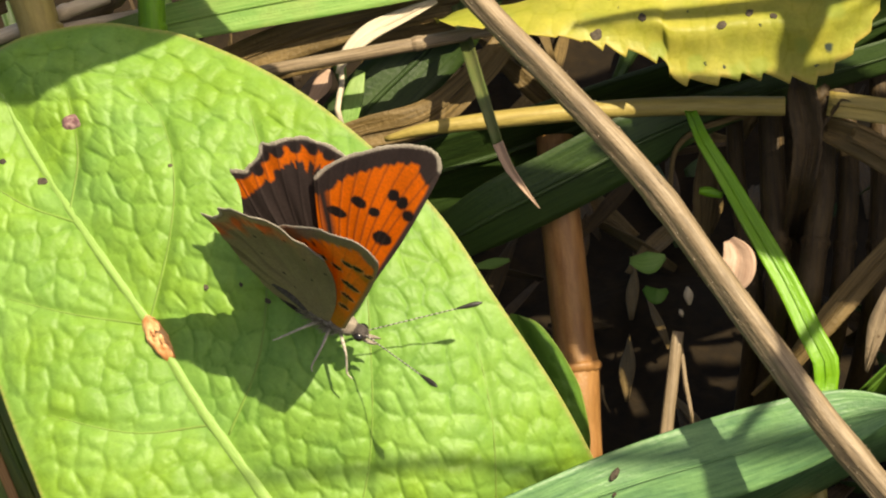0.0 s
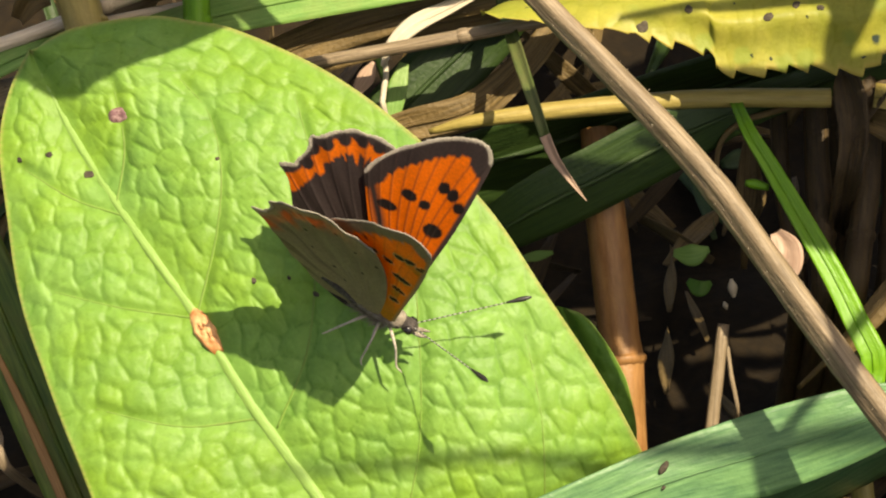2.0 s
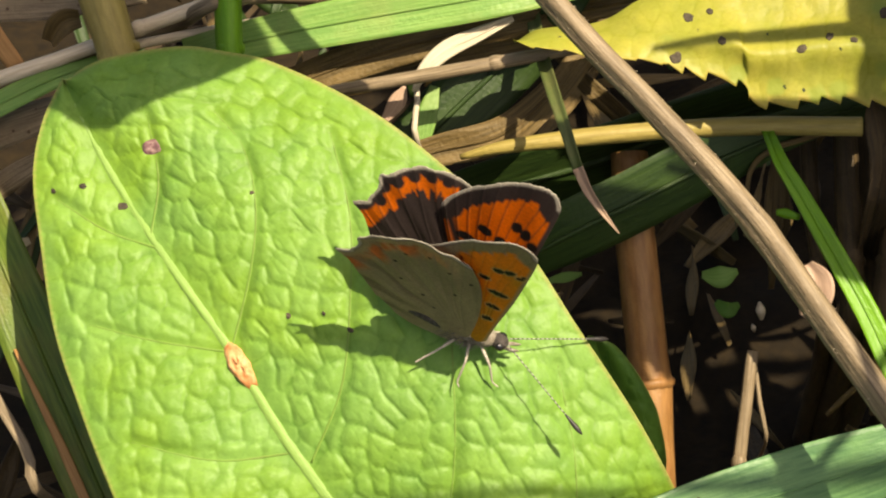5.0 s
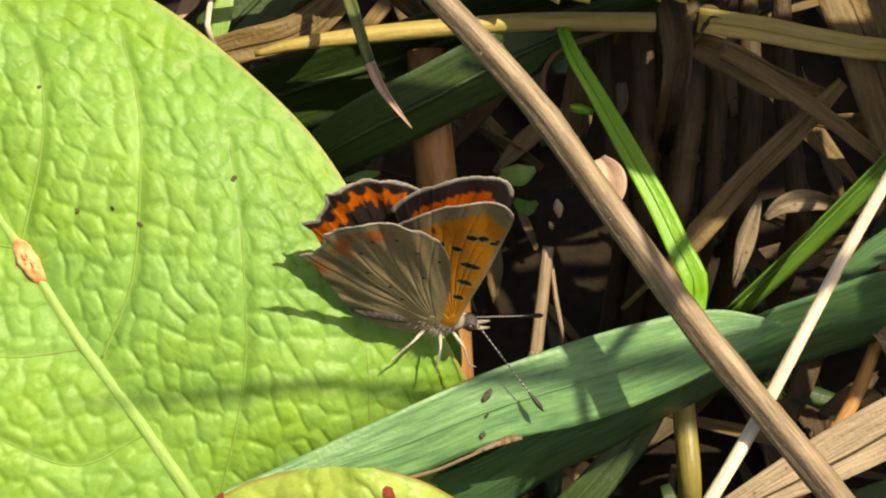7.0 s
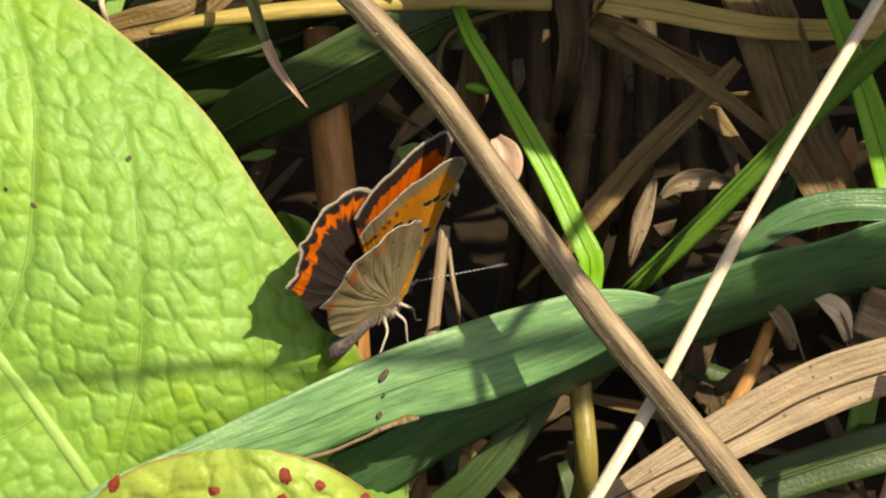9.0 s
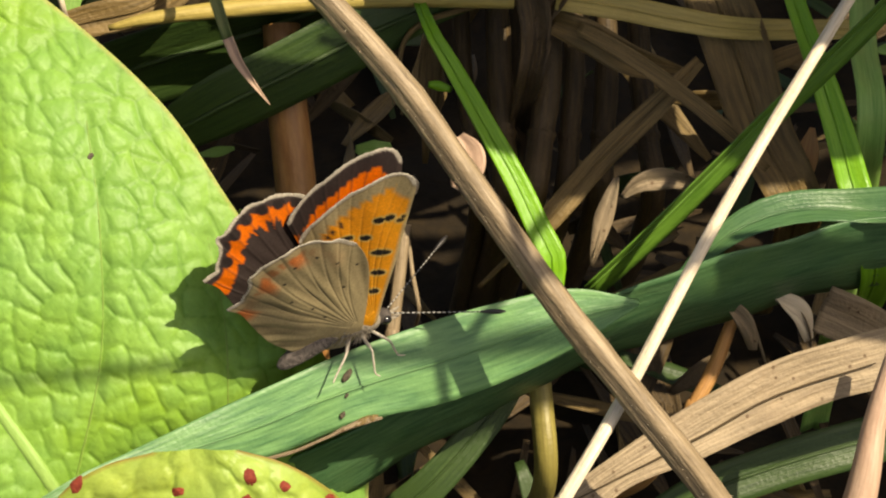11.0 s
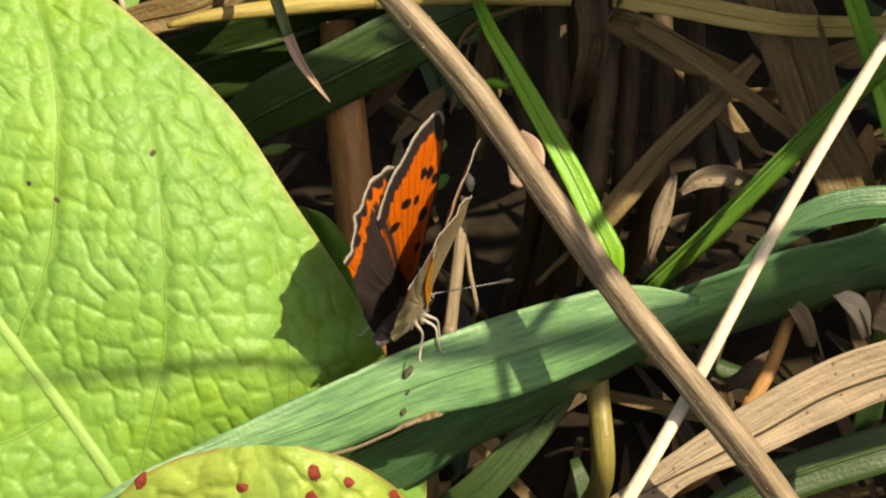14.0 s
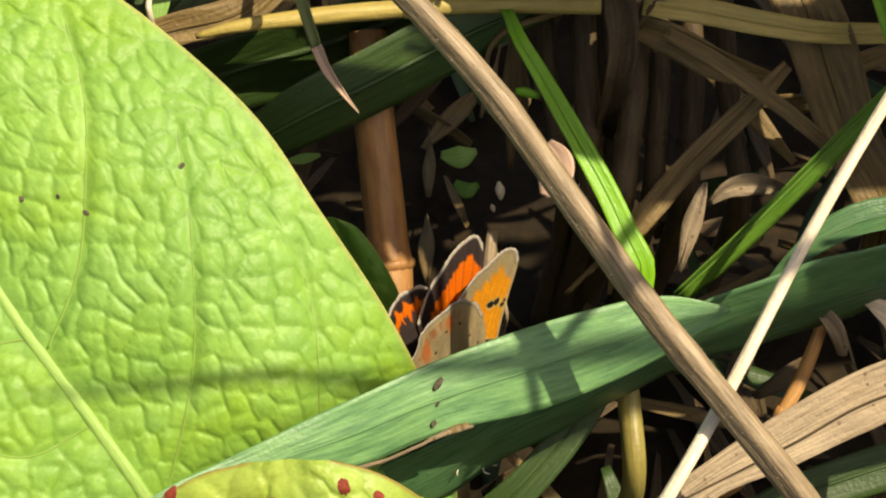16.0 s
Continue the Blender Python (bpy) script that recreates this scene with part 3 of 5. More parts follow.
def build_yellow_leaf():
    thing = empty("yellow_leaf", place(30, 30, -6))
    low = [(-9.2, 22.3), (-7.4, 21.7), (-5.4, 21.5), (-2.6, 20.9), (0.8, 20.7), (3.6, 20.1), (5.6, 19.5), (7.6, 19.2), (9.2, 18.6), (9.7, 17.4), (12.3, 17.2),
           (15.0, 17.6), (17.6, 17.6), (20.6, 17.2), (22.6, 18.6), (24.7, 20.8), (25.6, 22.6), (26.4, 25)]
    top = [(-9.2, 22.4), (-7.2, 23.5), (-2.4, 24.1), (1, 26), (6, 28.5), (12, 30), (18, 31), (24, 30), (26.6, 26.6)]
    n, k = 220, 40
    a, b = smooth([(*q, 0) for q in low], n), smooth([(*q, 0) for q in top], n)
    run = np.linspace(0, 1, n)
    teeth = np.where((run > 0.30), 1.0, 0.25) * 0.75 * ((np.mod(run * 21 + 0.12 * np.sin(run * 40), 1.0)) - 0.5)
    g = []
    for j in range(k):
        f = j / (k - 1)
        q = a + (b - a) * f
        q[:, 1] -= teeth * max(0.0, 1 - f / 0.16)
        q[:, 2] = -2 + 1.6 * np.sin(run * 7) * (1 - f) * 0.5 - 3.0 * f ** 2 + 1.4 * np.exp(-((f - 0.32) / 0.12) ** 2) * np.clip((run - 0.25) * 4, 0, 1)
        g.append(q)
    g = np.array(g).reshape(-1, 3)
    rel = pucker(g[:, :2], 1.7, 31)
    g[:, 2] += 0.06 * rel
    edge = np.tile(np.linspace(0, 1, k)[:, None], (1, n)).ravel()
    rim = np.clip(1 - edge / 0.06, 0, 1) * 0.8
    o = len(g)
    low_face = g - np.array([0, 0, 0.12])
    faces = []
    for j in range(k - 1):
        for i in range(n - 1):
            q = (j * n + i, j * n + i + 1, (j + 1) * n + i + 1, (j + 1) * n + i)
            faces.append(q)
            faces.append(tuple(o + v for v in reversed(q)))
    for i in range(n - 1):
        faces.append((i + 1, i, o + i, o + i + 1))
    shape = (to_world(np.concatenate([g, low_face])), faces, np.concatenate([g[:, :2]] * 2), {"relief": np.concatenate([rel] * 2), "rim": np.concatenate([rim] * 2)})
    part("leaf_blade", shape, YELLOW, thing)
    grid = g.reshape(k, n, 3)
    for u, v, r, s in ((13.4, 21.6, 0.5, 1), (15.6, 22.6, 0.42, 2), (7.2, 22.2, 0.45, 3), (4.6, 24.2, 0.5, 4), (6.3, 24.7, 0.35, 5), (17.5, 22.3, 0.35, 6), (3.6, 20.9, 0.6, 7), (20, 24.6, 0.5, 8)):
        part("dark_spot", patch(grid, u, v, r, r * 0.8, 30 * s, s, 0.05, 0.05), DARKSPOT, thing)
    part("petiole", tube([(26.2, 26, -4.5, 0.5), (34, 28, -9, 0.6), (42, 30, -20, 0.7), (*root(46, 30), 0.9)], n=24), TAN, thing)
    tagged(thing, "yellowing toothed leaf with dark spots", "leaf")


build_yellow_leaf()

# ---------------------------------------------------------------- grass and stalks
def build_front_blade():
    up = [(-24, -26, 16), (-15.6, -20.6, 13), (-10.9, -18.5, 11.5), (-5.9, -16.2, 10.4), (-0.5, -13.8, 9.4), (5, -11.6, 8), (10.1, -9.8, 7), (16.6, -7.9, 6), (22.4, -7.0, 5), (27.4, -7.9, 4)]
    dn = [(-24, -27.5, 16), (-14.8, -21.6, 13), (-9.6, -20.8, 11.2), (-0.5, -19.2, 8.6), (5.8, -16.9, 7), (12.3, -15.6, 5.8), (18.8, -13.3, 5), (23.6, -10.8, 4.2), (27.4, -8.3, 3.8)]
    thing = empty("grass_blade", place(-24, -27, 16))
    shape = sheet(up, dn, thick=0.16, fold=-0.05, k=15, n=90, ripple=0.10, seed=2)
    part("blade", shape, BLUEGRASS, thing)
    rib = smooth([((a[0] + b[0]) / 2, (a[1] + b[1]) / 2, (a[2] + b[2]) / 2 + 0.06, 0.09) for a, b in zip(smooth(up, 12), smooth(dn, 12))], 12)
    part("midrib", tube([tuple(q) for q in rib], sides=8, n=70), BLUEGRASS, thing)
    grid = np.array([(1 - f) * smooth(up, 90)[:, :3] + f * smooth(dn, 90)[:, :3] for f in np.linspace(0, 1, 15)])
    for u, v, rx, ry, s in ((4.9, -13.3, 0.62, 0.3, 1), (4.9, -14.8, 0.24, 0.16, 2), (4.6, -16.3, 0.34, 0.2, 3)):
        part("spot", patch(grid, u, v, rx, ry, 55, s, 0.10, 0.06), DARKSPOT, thing)
    part("withered_notch", patch(grid, 6.3, -16.75, 1.2, 0.28, 18, 7, 0.10, 0.1), MIDDEAD, thing, "brown withered notch")
    part("withered_edge", tube([(-9.6, -20.85, 11.25, 0.07), (-4, -19.9, 9.8, 0.1), (0.5, -19.0, 8.5, 0.14), (3.2, -18.0, 7.75, 0.12), (5.0, -17.2, 7.25, 0.2), (6.4, -16.75, 6.95, 0.26), (7.6, -16.55, 6.7, 0.1)], sides=8, n=60, rough=0.5, flat=0.6), DEAD, thing, "brown withered margin")
    part("base", ribbon([(-23.6, -26.6, 15.8, 1.6), (-30, -31, 14, 2.2), (-38, -38, 2, 2.6), (*root(-44, -44), 3)], k=5, n=20), BLUEGRASS, thing)
    tagged(thing, "broad bluish-green grass blade with brown specks", "grass", "grass blades")


build_front_blade()


def build_second_blade():
    up = [(-2, -22, 0), (8.1, -17.2, 1.5), (14.8, -14.5, 2), (23.6, -9.3, 2), (30, -6.6, 2.2), (37, -4.2, 2.4), (45.1, -2.3, 2), (56, -1.5, 0)]
    dn = [(3, -25.5, -5), (8, -22.7, -5), (15, -18.6, -5), (24.4, -14.0, -5), (35.2, -10.6, -5.4), (45.5, -8.0, -5.6), (56, -6.5, -7)]
    thing = empty("grass_blade", place(0, -24, -2))
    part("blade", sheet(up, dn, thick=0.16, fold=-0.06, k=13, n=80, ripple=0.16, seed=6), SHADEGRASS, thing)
    part("base", ribbon([(0.5, -23.7, -2, 3.2), (-3, -28, -8, 3), (*root(-6, -34), 2.6)], k=5, n=20), BLUEGRASS, thing)
    tagged(thing, "broad dark green grass blade lying in shade", "grass", "grass blades")


build_second_blade()


def build_stem():
    thing = empty("dry_plant_stalk", place(*root(44, -42)))
    line = [(-32, 53.5, 17, 0.75), (-18.5, 37.7, 17, 0.8), (-5.19, 22.05, 17, 0.86), (1.6, 14.9, 17, 0.9), (7.9, 7.95, 17, 0.95), (13.5, 0.2, 17, 0.98), (19.18, -7.6, 17, 1.0), (24.3, -13.93, 17, 1.02),
            (30.5, -21.5, 15.6, 1.05), (36, -29, 10, 1.1), (*root(43, -40), 1.2)]
    part("stem", tube(line, sides=18, n=150, ridges=0.13, rough=0.09, seed=3, nodes=((62, 0.10), (84, 0.05), (104, 0.08))), STRAW, thing)
    rng = np.random.RandomState(8)
    p = smooth(line, 400)
    hairs = []
    for i in range(420):
        q = p[rng.randint(60, 330)]
        a = rng.rand() * 6.283
        out = np.array((math.cos(a) * 0.78, math.cos(a) * 0.62, math.sin(a)))
        b = q[:3] + out * q[3] * 0.97
        e = b + out * (0.05 + 0.14 * rng.rand()) + np.array((0.1, -0.13, 0)) * (rng.rand() - 0.3)
        hairs.append(tube([(*b, 0.02), (*((b + e) / 2), 0.016), (*e, 0.006)], sides=3, n=3))
    tagged(part("stem_hairs", joined(hairs), PALE, thing), kind="stuff")
    part("node_scale", tube([(7.9, 8.75, 17.7, 0.12), (8.5, 8.1, 17.8, 0.2), (9.0, 7.3, 17.75, 0.08)], sides=8, n=12, rough=0.3), STRAW, thing)
    return tagged(thing, "brown ridged dry plant stem slanting across", "stalk", "dry stalks")


STEM = build_stem()

PALE_STALK = stalk([(53, 33, 11, 0.42), (41.5, 14.5, 12, 0.45), (32.6, 0, 13, 0.47), (25.2, -13.6, 14, 0.5), (20.4, -21.5, 15, 0.52), (15, -31, 12, 0.55), (*root(10, -42), 0.6)], PALE,
      "thin pale cream straw stalk in full sun", sides=12, n=80, ridges=0.05, rough=0.04)


def build_dead_blade():
    up = [(14, -28, 5), (20.4, -22.9, 6), (29.6, -16.8, 5), (37.1, -12.8, 4), (43.8, -10.8, 3), (56, -8, 1)]
    dn = [(19, -31, 5), (25, -23, 6), (31.8, -20.0, 5), (38, -17.4, 4), (43.8, -15.4, 3), (56, -13, 1)]
    thing = empty("dead_grass_blade", place(14, -30, 5))
    part("blade", sheet(up, dn, thick=0.18, fold=0.05, k=15, n=70, ripple=0.12, seed=4), DEAD, thing)
    crease = [(22, -23, 6.3, 0.06), (32, -18.2, 5.3, 0.10), (38, -15.2, 4.3, 0.09), (46, -12.8, 3.1, 0.05)]
    part("crease", tube(crease, sides=6, n=40, rough=0.3), DARKDEAD, thing)
    part("base", ribbon([(17, -29, 5, 4), (10, -36, 0, 3.6), (*root(4, -44), 3)], k=5, n=20), DEAD, thing)
    tagged(thing, "wide dead brown grass blade, fibrous and creased", "dry grass", "dead blades")


build_dead_blade()

# hanging tip, bent bright blade and the greens of the thicket
def build_tip_blade():
    thing = empty("grass_blade", place(-9, 32, -4))
    part("blade", ribbon([(-9.4, 34, -16, 1.3), (-8, 26, -11, 1.2), (-7.2, 22.3, -7, 1.15), (-6.1, 18.6, -2.4, 1.1), (-4.9, 14.9, 1, 0.95), (-3.95, 11.9, 1.4, 0.85)], fold=0.2, k=7, n=40, turn=-15), TIPGRASS, thing)
    part("dry_tip", ribbon([(-4.0, 12.1, 1.45, 0.87), (-3.2, 10.3, 1.45, 0.75), (-2.1, 8.7, 1.4, 0.45), (-0.8, 7.0, 1.4, 0.06)], fold=0.2, k=7, n=24, turn=-15), PINKDRY, thing, "pinkish withered tip")
    part("base", ribbon([(-9.4, 33.8, -16, 1.5), (-8, 40, -20, 1.6), (*root(-6, 42), 2)], k=5, n=16), TIPGRASS, thing)
    tagged(thing, "narrow grass blade hanging down with a withered tip", "grass", "grass blades")


build_tip_blade()
blade([(11, 16, -8, 0.9), (12.1, 12.8, -5, 1.2), (13.5, 10.5, -5, 1.4), (15.9, 6.2, -4.5, 1.7), (18.6, 1.3, -4, 1.9), (20.4, -2.6, -3.5, 2.0), (21.5, -4.8, -3.2, 2.1), (21.5, -6.8, -3.8, 1.9), (21.0, -9.5, -6.5, 1.9), (*root(21, -14), 2)],
      BRIGHTGRASS, "narrow fresh green grass blade bent at its foot", fold=0.12, k=7, n=60, turn=10)
stalk([(11.8, 8.9, -6, 0.25), (12.6, 8.8, -6, 0.42), (13.6, 8.5, -5.6, 0.25)], BRIGHTGRASS, "small pale green leaf stub on a grass blade", name="leaf_stub", group="", sides=8, n=10)
blade([(24.5, -7.4, -4, 2.6), (29.4, -2.7, -3, 2.9), (34.2, 2.2, -2, 2.9), (38, 6.2, -1, 2.9), (44.2, 12.3, 1, 2.9), (56, 24, 2, 2), (70, 34, -4, 1.4)], SLANTGRASS, "green grass blade slanting through the shade", fold=0.15, k=7, n=60, turn=-50)
blade([(39, 22, -4, 1.4), (40.9, 15.7, -4, 1.6), (42.2, 12.1, -4, 1.8), (43.8, 7.6, -4, 2.2), (45.6, 1.5, -4, 2.6), (48, -7, -6, 2.8), (*root(50, -18), 3)], BRIGHTGRASS, "upright green grass blade", fold=0.15, k=7, n=50)
blade([(46.6, 22, -6, 1.6), (46.9, 12.5, -6, 2.2), (47.4, 3.4, -6, 2.4), (*root(50, -22), 2.6)], LIGHTGRASS, "upright pale green grass blade", fold=0.15, k=7, n=40)
blade([(31, -7, -2, 0.6), (34.3, -3.6, -0.5, 1.8), (37, -1.9, 0, 2.4), (40.3, -1.0, 0, 2.8), (44.5, -1.0, 0, 3.0), (56, -2, -4, 3.4), (*root(66, -10), 3)], SHADEGRASS, "glossy folded green leaf blade, shade put into its colour", fold=0.25, k=11, n=50, turn=25, ripple=0.15)
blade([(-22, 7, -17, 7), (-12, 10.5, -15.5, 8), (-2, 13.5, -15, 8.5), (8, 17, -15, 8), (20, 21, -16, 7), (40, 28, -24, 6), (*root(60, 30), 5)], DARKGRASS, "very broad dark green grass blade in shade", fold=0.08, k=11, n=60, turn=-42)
blade([(-11, 3.6, -10.4, 3.0), (-5.1, 6.9, -9, 5.6), (0.4, 9.6, -8.6, 5.8), (6.4, 12.7, -8.8, 5.6), (14, 16.0, -10, 3.4), (26, 20, -13, 3), (44, 26, -26, 3), (*root(60, 26), 3)], DARKGRASS, "broad shade-darkened grass blade behind the stems", fold=-0.06, k=11, n=60, turn=-30)
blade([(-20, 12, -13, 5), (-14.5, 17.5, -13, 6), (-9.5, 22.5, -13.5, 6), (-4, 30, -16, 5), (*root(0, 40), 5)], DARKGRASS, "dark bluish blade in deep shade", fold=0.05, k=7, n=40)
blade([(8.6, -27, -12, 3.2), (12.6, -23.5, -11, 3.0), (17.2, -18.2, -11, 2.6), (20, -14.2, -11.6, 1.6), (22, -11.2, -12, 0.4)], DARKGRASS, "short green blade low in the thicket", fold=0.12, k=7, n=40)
blade([(28, -29, -11, 3), (34, -24.9, -10, 3.6), (40, -22.6, -10, 3.8), (47.7, -20.4, -10, 4), (60, -18, -12, 4), (*root(72, -22), 4)], DARKGRASS, "shade-darkened green blade below the dead grass", fold=0.1, k=7, n=40)
blade([(-55, 15, -5, 3.4), (-51, 6.0, -3.5, 4.6), (-48.0, -0.6, -3, 5.2), (-44.9, -7.6, -3, 5.4), (-41.8, -14.6, -3, 5.2), (-37, -26, -6, 5), (*root(-33, -38), 4)], OLIVEGRASS, "olive green blade with a withered yellow margin", fold=0.1, k=9, n=50)
blade([(-49.0, -2.4, -2.2, 0.25), (-45.6, -9.2, -2.2, 0.7), (-43.4, -14, -2.2, 0.8), (-41, -19.5, -2.6, 0.6), (-37, -28, -6, 0.3)], ORANGE, "yellow-brown withered strip along a grass blade", name="withered_strip", group="", k=5, n=30)
blade([(-53, -3, -6, 0.8), (-51.6, -6.2, -6, 0.9), (-48.8, -10.8, -6, 0.9), (-47.3, -14.5, -6, 0.9), (*root(-44, -22), 1)], STRAW, "thin brown dry grass blade", name="withered_grass", group="withered grass", k=5, n=30)
blade([(-36, 21.4, -6.5, 3.0), (-31.3, 22.6, -6, 3.2), (-23.9, 24.1, -6, 3.7), (-17, 25.3, -6, 3.8), (-9.1, 26.7, -6, 3.6), (4, 30, -9, 3), (20, 36, -20, 3), (*root(34, 40), 3)], LIGHTGRASS, "broad light green grass blade with pale blotches", fold=0.05, k=11, n=60)
blade([(-58, 14.5, -7, 1.6), (-51.9, 17.2, -6, 2), (-49.1, 18.6, -6, 2), (-45.8, 20, -6.2, 1.6), (-40, 22.2, -8, 0.6)], LIGHTGRASS, "light green blade beside the leaf", fold=0.1, k=7, n=30)

# stalks and dead blades
stalk([(-60, 16.8, -8, 0.6), (-51.9, 19.4, -6, 0.62), (-45.8, 21.4, -6, 0.62), (-39.8, 23.7, -6, 0.62), (-33.2, 26, -6, 0.6), (-20, 31, -8, 0.6), (*root(-8, 38), 0.6)], PALE, "pale straw stalk lying across", n=40, rough=0.08)
stalk([(-46, 21.4, -8.6, 0.6), (-41.1, 23.1, -8, 0.66), (-36.8, 24.4, -8, 0.66), (-29.8, 26.5, -8, 0.62), (*root(-14, 34), 0.6)], STRAW, "brown straw stalk lying across", n=40, rough=0.08)
stalk([(-43, 21.6, -8, 0.4), (-39.9, 22.5, -7, 0.42), (-33.4, 23.7, -7, 0.42), (-26, 25.2, -8, 0.4)], PALE, "thin pale straw stalk", n=30, rough=0.08)
stalk([(-28, 17.8, -6.5, 0.5), (-22.2, 18.8, -5, 0.52), (-16.2, 19.8, -5, 0.56), (-10.7, 20.8, -5, 0.56), (-3, 22.3, -6.5, 0.5), (8, 24.5, -13, 0.5), (*root(20, 30), 0.5)], STRAW, "greyish straw stalk behind the leaf", n=40, rough=0.1)
blade([(-17.4, 18.6, -7.2, 0.3), (-16.6, 20.2, -7, 1.0), (-14.8, 21.9, -7, 1.5), (-12.4, 23.1, -7, 1.2), (-9.4, 24.6, -7, 0.4)], WHITE, "curled pale brown dry blade", name="withered_grass", group="withered grass", fold=0.2, k=7, n=30, turn=20, ripple=0.15)
blade([(-20, 16.4, -9, 0.6), (-18.9, 18, -9, 1.4), (-18.3, 19.2, -9, 0.3)], PINKDRY, "pinkish dry scrap of leaf", name="dry_scrap", group="dry scraps", k=7, n=16, ripple=0.1)
stalk([(-17.4, 20.4, -9, 0.22), (-17.3, 18, -9, 0.24), (-17.1, 14, -9.4, 0.26), (*root(-16, 8), 0.3)], WHITE, "thin greyish dry stalk", n=30)
blade([(-17, 14.6, -11, 1.2), (-16.6, 17, -11, 1.7), (-16.0, 19.4, -11.4, 0.8)], LIGHTGRASS, "greyish green scrap of leaf", name="leaf_scrap", group="leaf scraps", k=7, n=16)
blade([(-30, 18.4, -10, 2.6), (-23.2, 21, -9, 3), (-17.6, 22.7, -9, 3), (-10.1, 24.4, -9.4, 2.6), (2, 27, -13, 2)], MIDDEAD, "dull brown dead blade", name="dead_grass_blade", group="dead blades", fold=0.1, k=7, n=40, ripple=0.2)
blade([(-34, 18.6, -12, 2), (-24, 19.6, -11, 2.4), (-14, 21.6, -11, 2), (0, 24.4, -14, 2)], MIDDEAD, "dull brown dead blade", name="dead_grass_blade", group="dead blades", fold=0.1, k=7, n=40, ripple=0.2)
blade([(-22, 12, -11, 2.2), (-15.8, 13.9, -10, 2.6), (-10.2, 15.4, -10, 3.0), (-6, 19, -10, 2.4), (-3.6, 22, -10.4, 2)], MIDDEAD, "dark dead blade with torn edge", name="dead_grass_blade", group="dead blades", fold=0.12, k=7, n=40, ripple=0.25)
stalk([(-13.7, 13.4, -8.6, 0.25), (-10, 14.2, -8, 0.55), (-3.6, 15, -8, 0.74), (3.3, 15.6, -8, 0.76), (10.2, 15.95, -8, 0.78), (18.8, 15.9, -8, 0.8)], TAN, "yellowish hollow straw stalk lying level", n=50, sides=12, rough=0.03)
stalk([(-44.0, 30, -4, 1.8), (-42.3, 25.8, -3, 1.75), (-40.9, 21.5, -3, 1.6), (-39, 15, -5, 1.5), (*root(-37, 2), 1.6)], TAN, "thick greenish-brown stem behind the leaf", name="plant_stem", group="plant stems", n=30, sides=14, ridges=0.05)
stalk([(-31.9, 32, -3, 1.0), (-31.9, 25.6, -2, 1.0), (-31.7, 21.6, -2, 1.0), (-31.4, 14, -4, 1.0), (*root(-31, 2), 1.1)], BRIGHTGRASS, "fresh green grooved stem behind the leaf", name="plant_stem", group="plant stems", n=30, sides=14, ridges=0.12)
blade([(-60, 25, -10, 3), (-52.8, 25.9, -9, 3), (-46.5, 26.1, -9, 2.5), (-40, 27, -10, 1.6)], DEAD, "dead tan grass blade in the litter", name="dead_grass_blade", group="dead blades", k=7, n=24, ripple=0.2)
blade([(-60, 12.6, -9, 3), (-52.4, 15.3, -8, 3.2), (-48.6, 16.6, -8, 2.8), (-44, 18.4, -9, 2)], DEAD, "dead brown blade beside the leaf", name="dead_grass_blade", group="dead blades", k=7, n=24, ripple=0.2)
blade([(-52.6, 24.4, -7, 1.4), (-51.8, 23, -7, 1.6), (-50.3, 20.9, -7, 1.5), (-48.9, 19.0, -7.4, 0.8)], ORANGE, "orange dead scrap of leaf", name="dry_scrap", group="dry scraps", k=7, n=16, ripple=0.2)
blade([(-47.5, 22.8, -8, 1.2), (-46.3, 24.2, -7.4, 2.0), (-45, 24.6, -7.6, 1.4)], MIDDEAD, "curled brown dead leaf", name="dead_leaf", group="dead leaves", k=9, n=20, fold=0.4, ripple=0.3)
blade([(-54, 9, -8, 1.6), (-50.5, 11.6, -7.6, 2), (-47.4, 13.4, -8, 1.4), (-44, 15, -9, 1)], STRAW, "brown dry blade behind the leaf", name="withered_grass", group="withered grass", k=7, n=24, ripple=0.2)
blade([(-52.5, 3.0, -5.5, 1), (-50.4, 5.4, -5, 1.4), (-48.6, 6.4, -5.5, 0.6)], WHITE, "bleached scrap of dry blade", name="dry_scrap", group="dry scraps", k=7, n=16)
stalk([(0.1, 14, -13.4, 1.55), (0.5, 8.4, -13, 1.65), (1.1, 2.8, -13, 1.7), (1.7, -2.9, -13, 1.72), (1.95, -5.2, -13, 1.82), (2.15, -9.4, -13.2, 1.75), (2.6, -18, -16, 1.8), (*root(3, -26), 1.9)], REDSTEM,
      "thick reddish jointed plant stem in shade", name="plant_stem", group="plant stems", n=60, sides=16, rough=0.03)
stalk([(10.2, -2.3, -9.5, 0.47), (10.05, -3.3, -9.5, 0.51), (9.65, -6.8, -9.5, 0.53), (9.1, -11.4, -9.5, 0.55), (8.5, -16.5, -11, 0.56), (*root(8, -24), 0.6)], STRAW, "short broken brown straw stub standing upright", n=40, sides=8, rough=0.12, flat=0.6)
stalk([(10.35, -2.7, -10.4, 0.12), (10.6, -4.8, -10.4, 0.2), (10.85, -6.8, -10.4, 0.2), (11.3, -9.9, -10.6, 0.16), (*root(11.4, -16), 0.2)], STRAW, "thin split of dry straw", n=24)
stalk([(16.2, -7.5, -10, 0.2), (18.4, -5.4, -10, 0.26), (21.2, -2.9, -10, 0.26), (26, 2, -11, 0.26)], MIDDEAD, "thin reddish twig in the shade", name="twig", group="twigs", n=24)
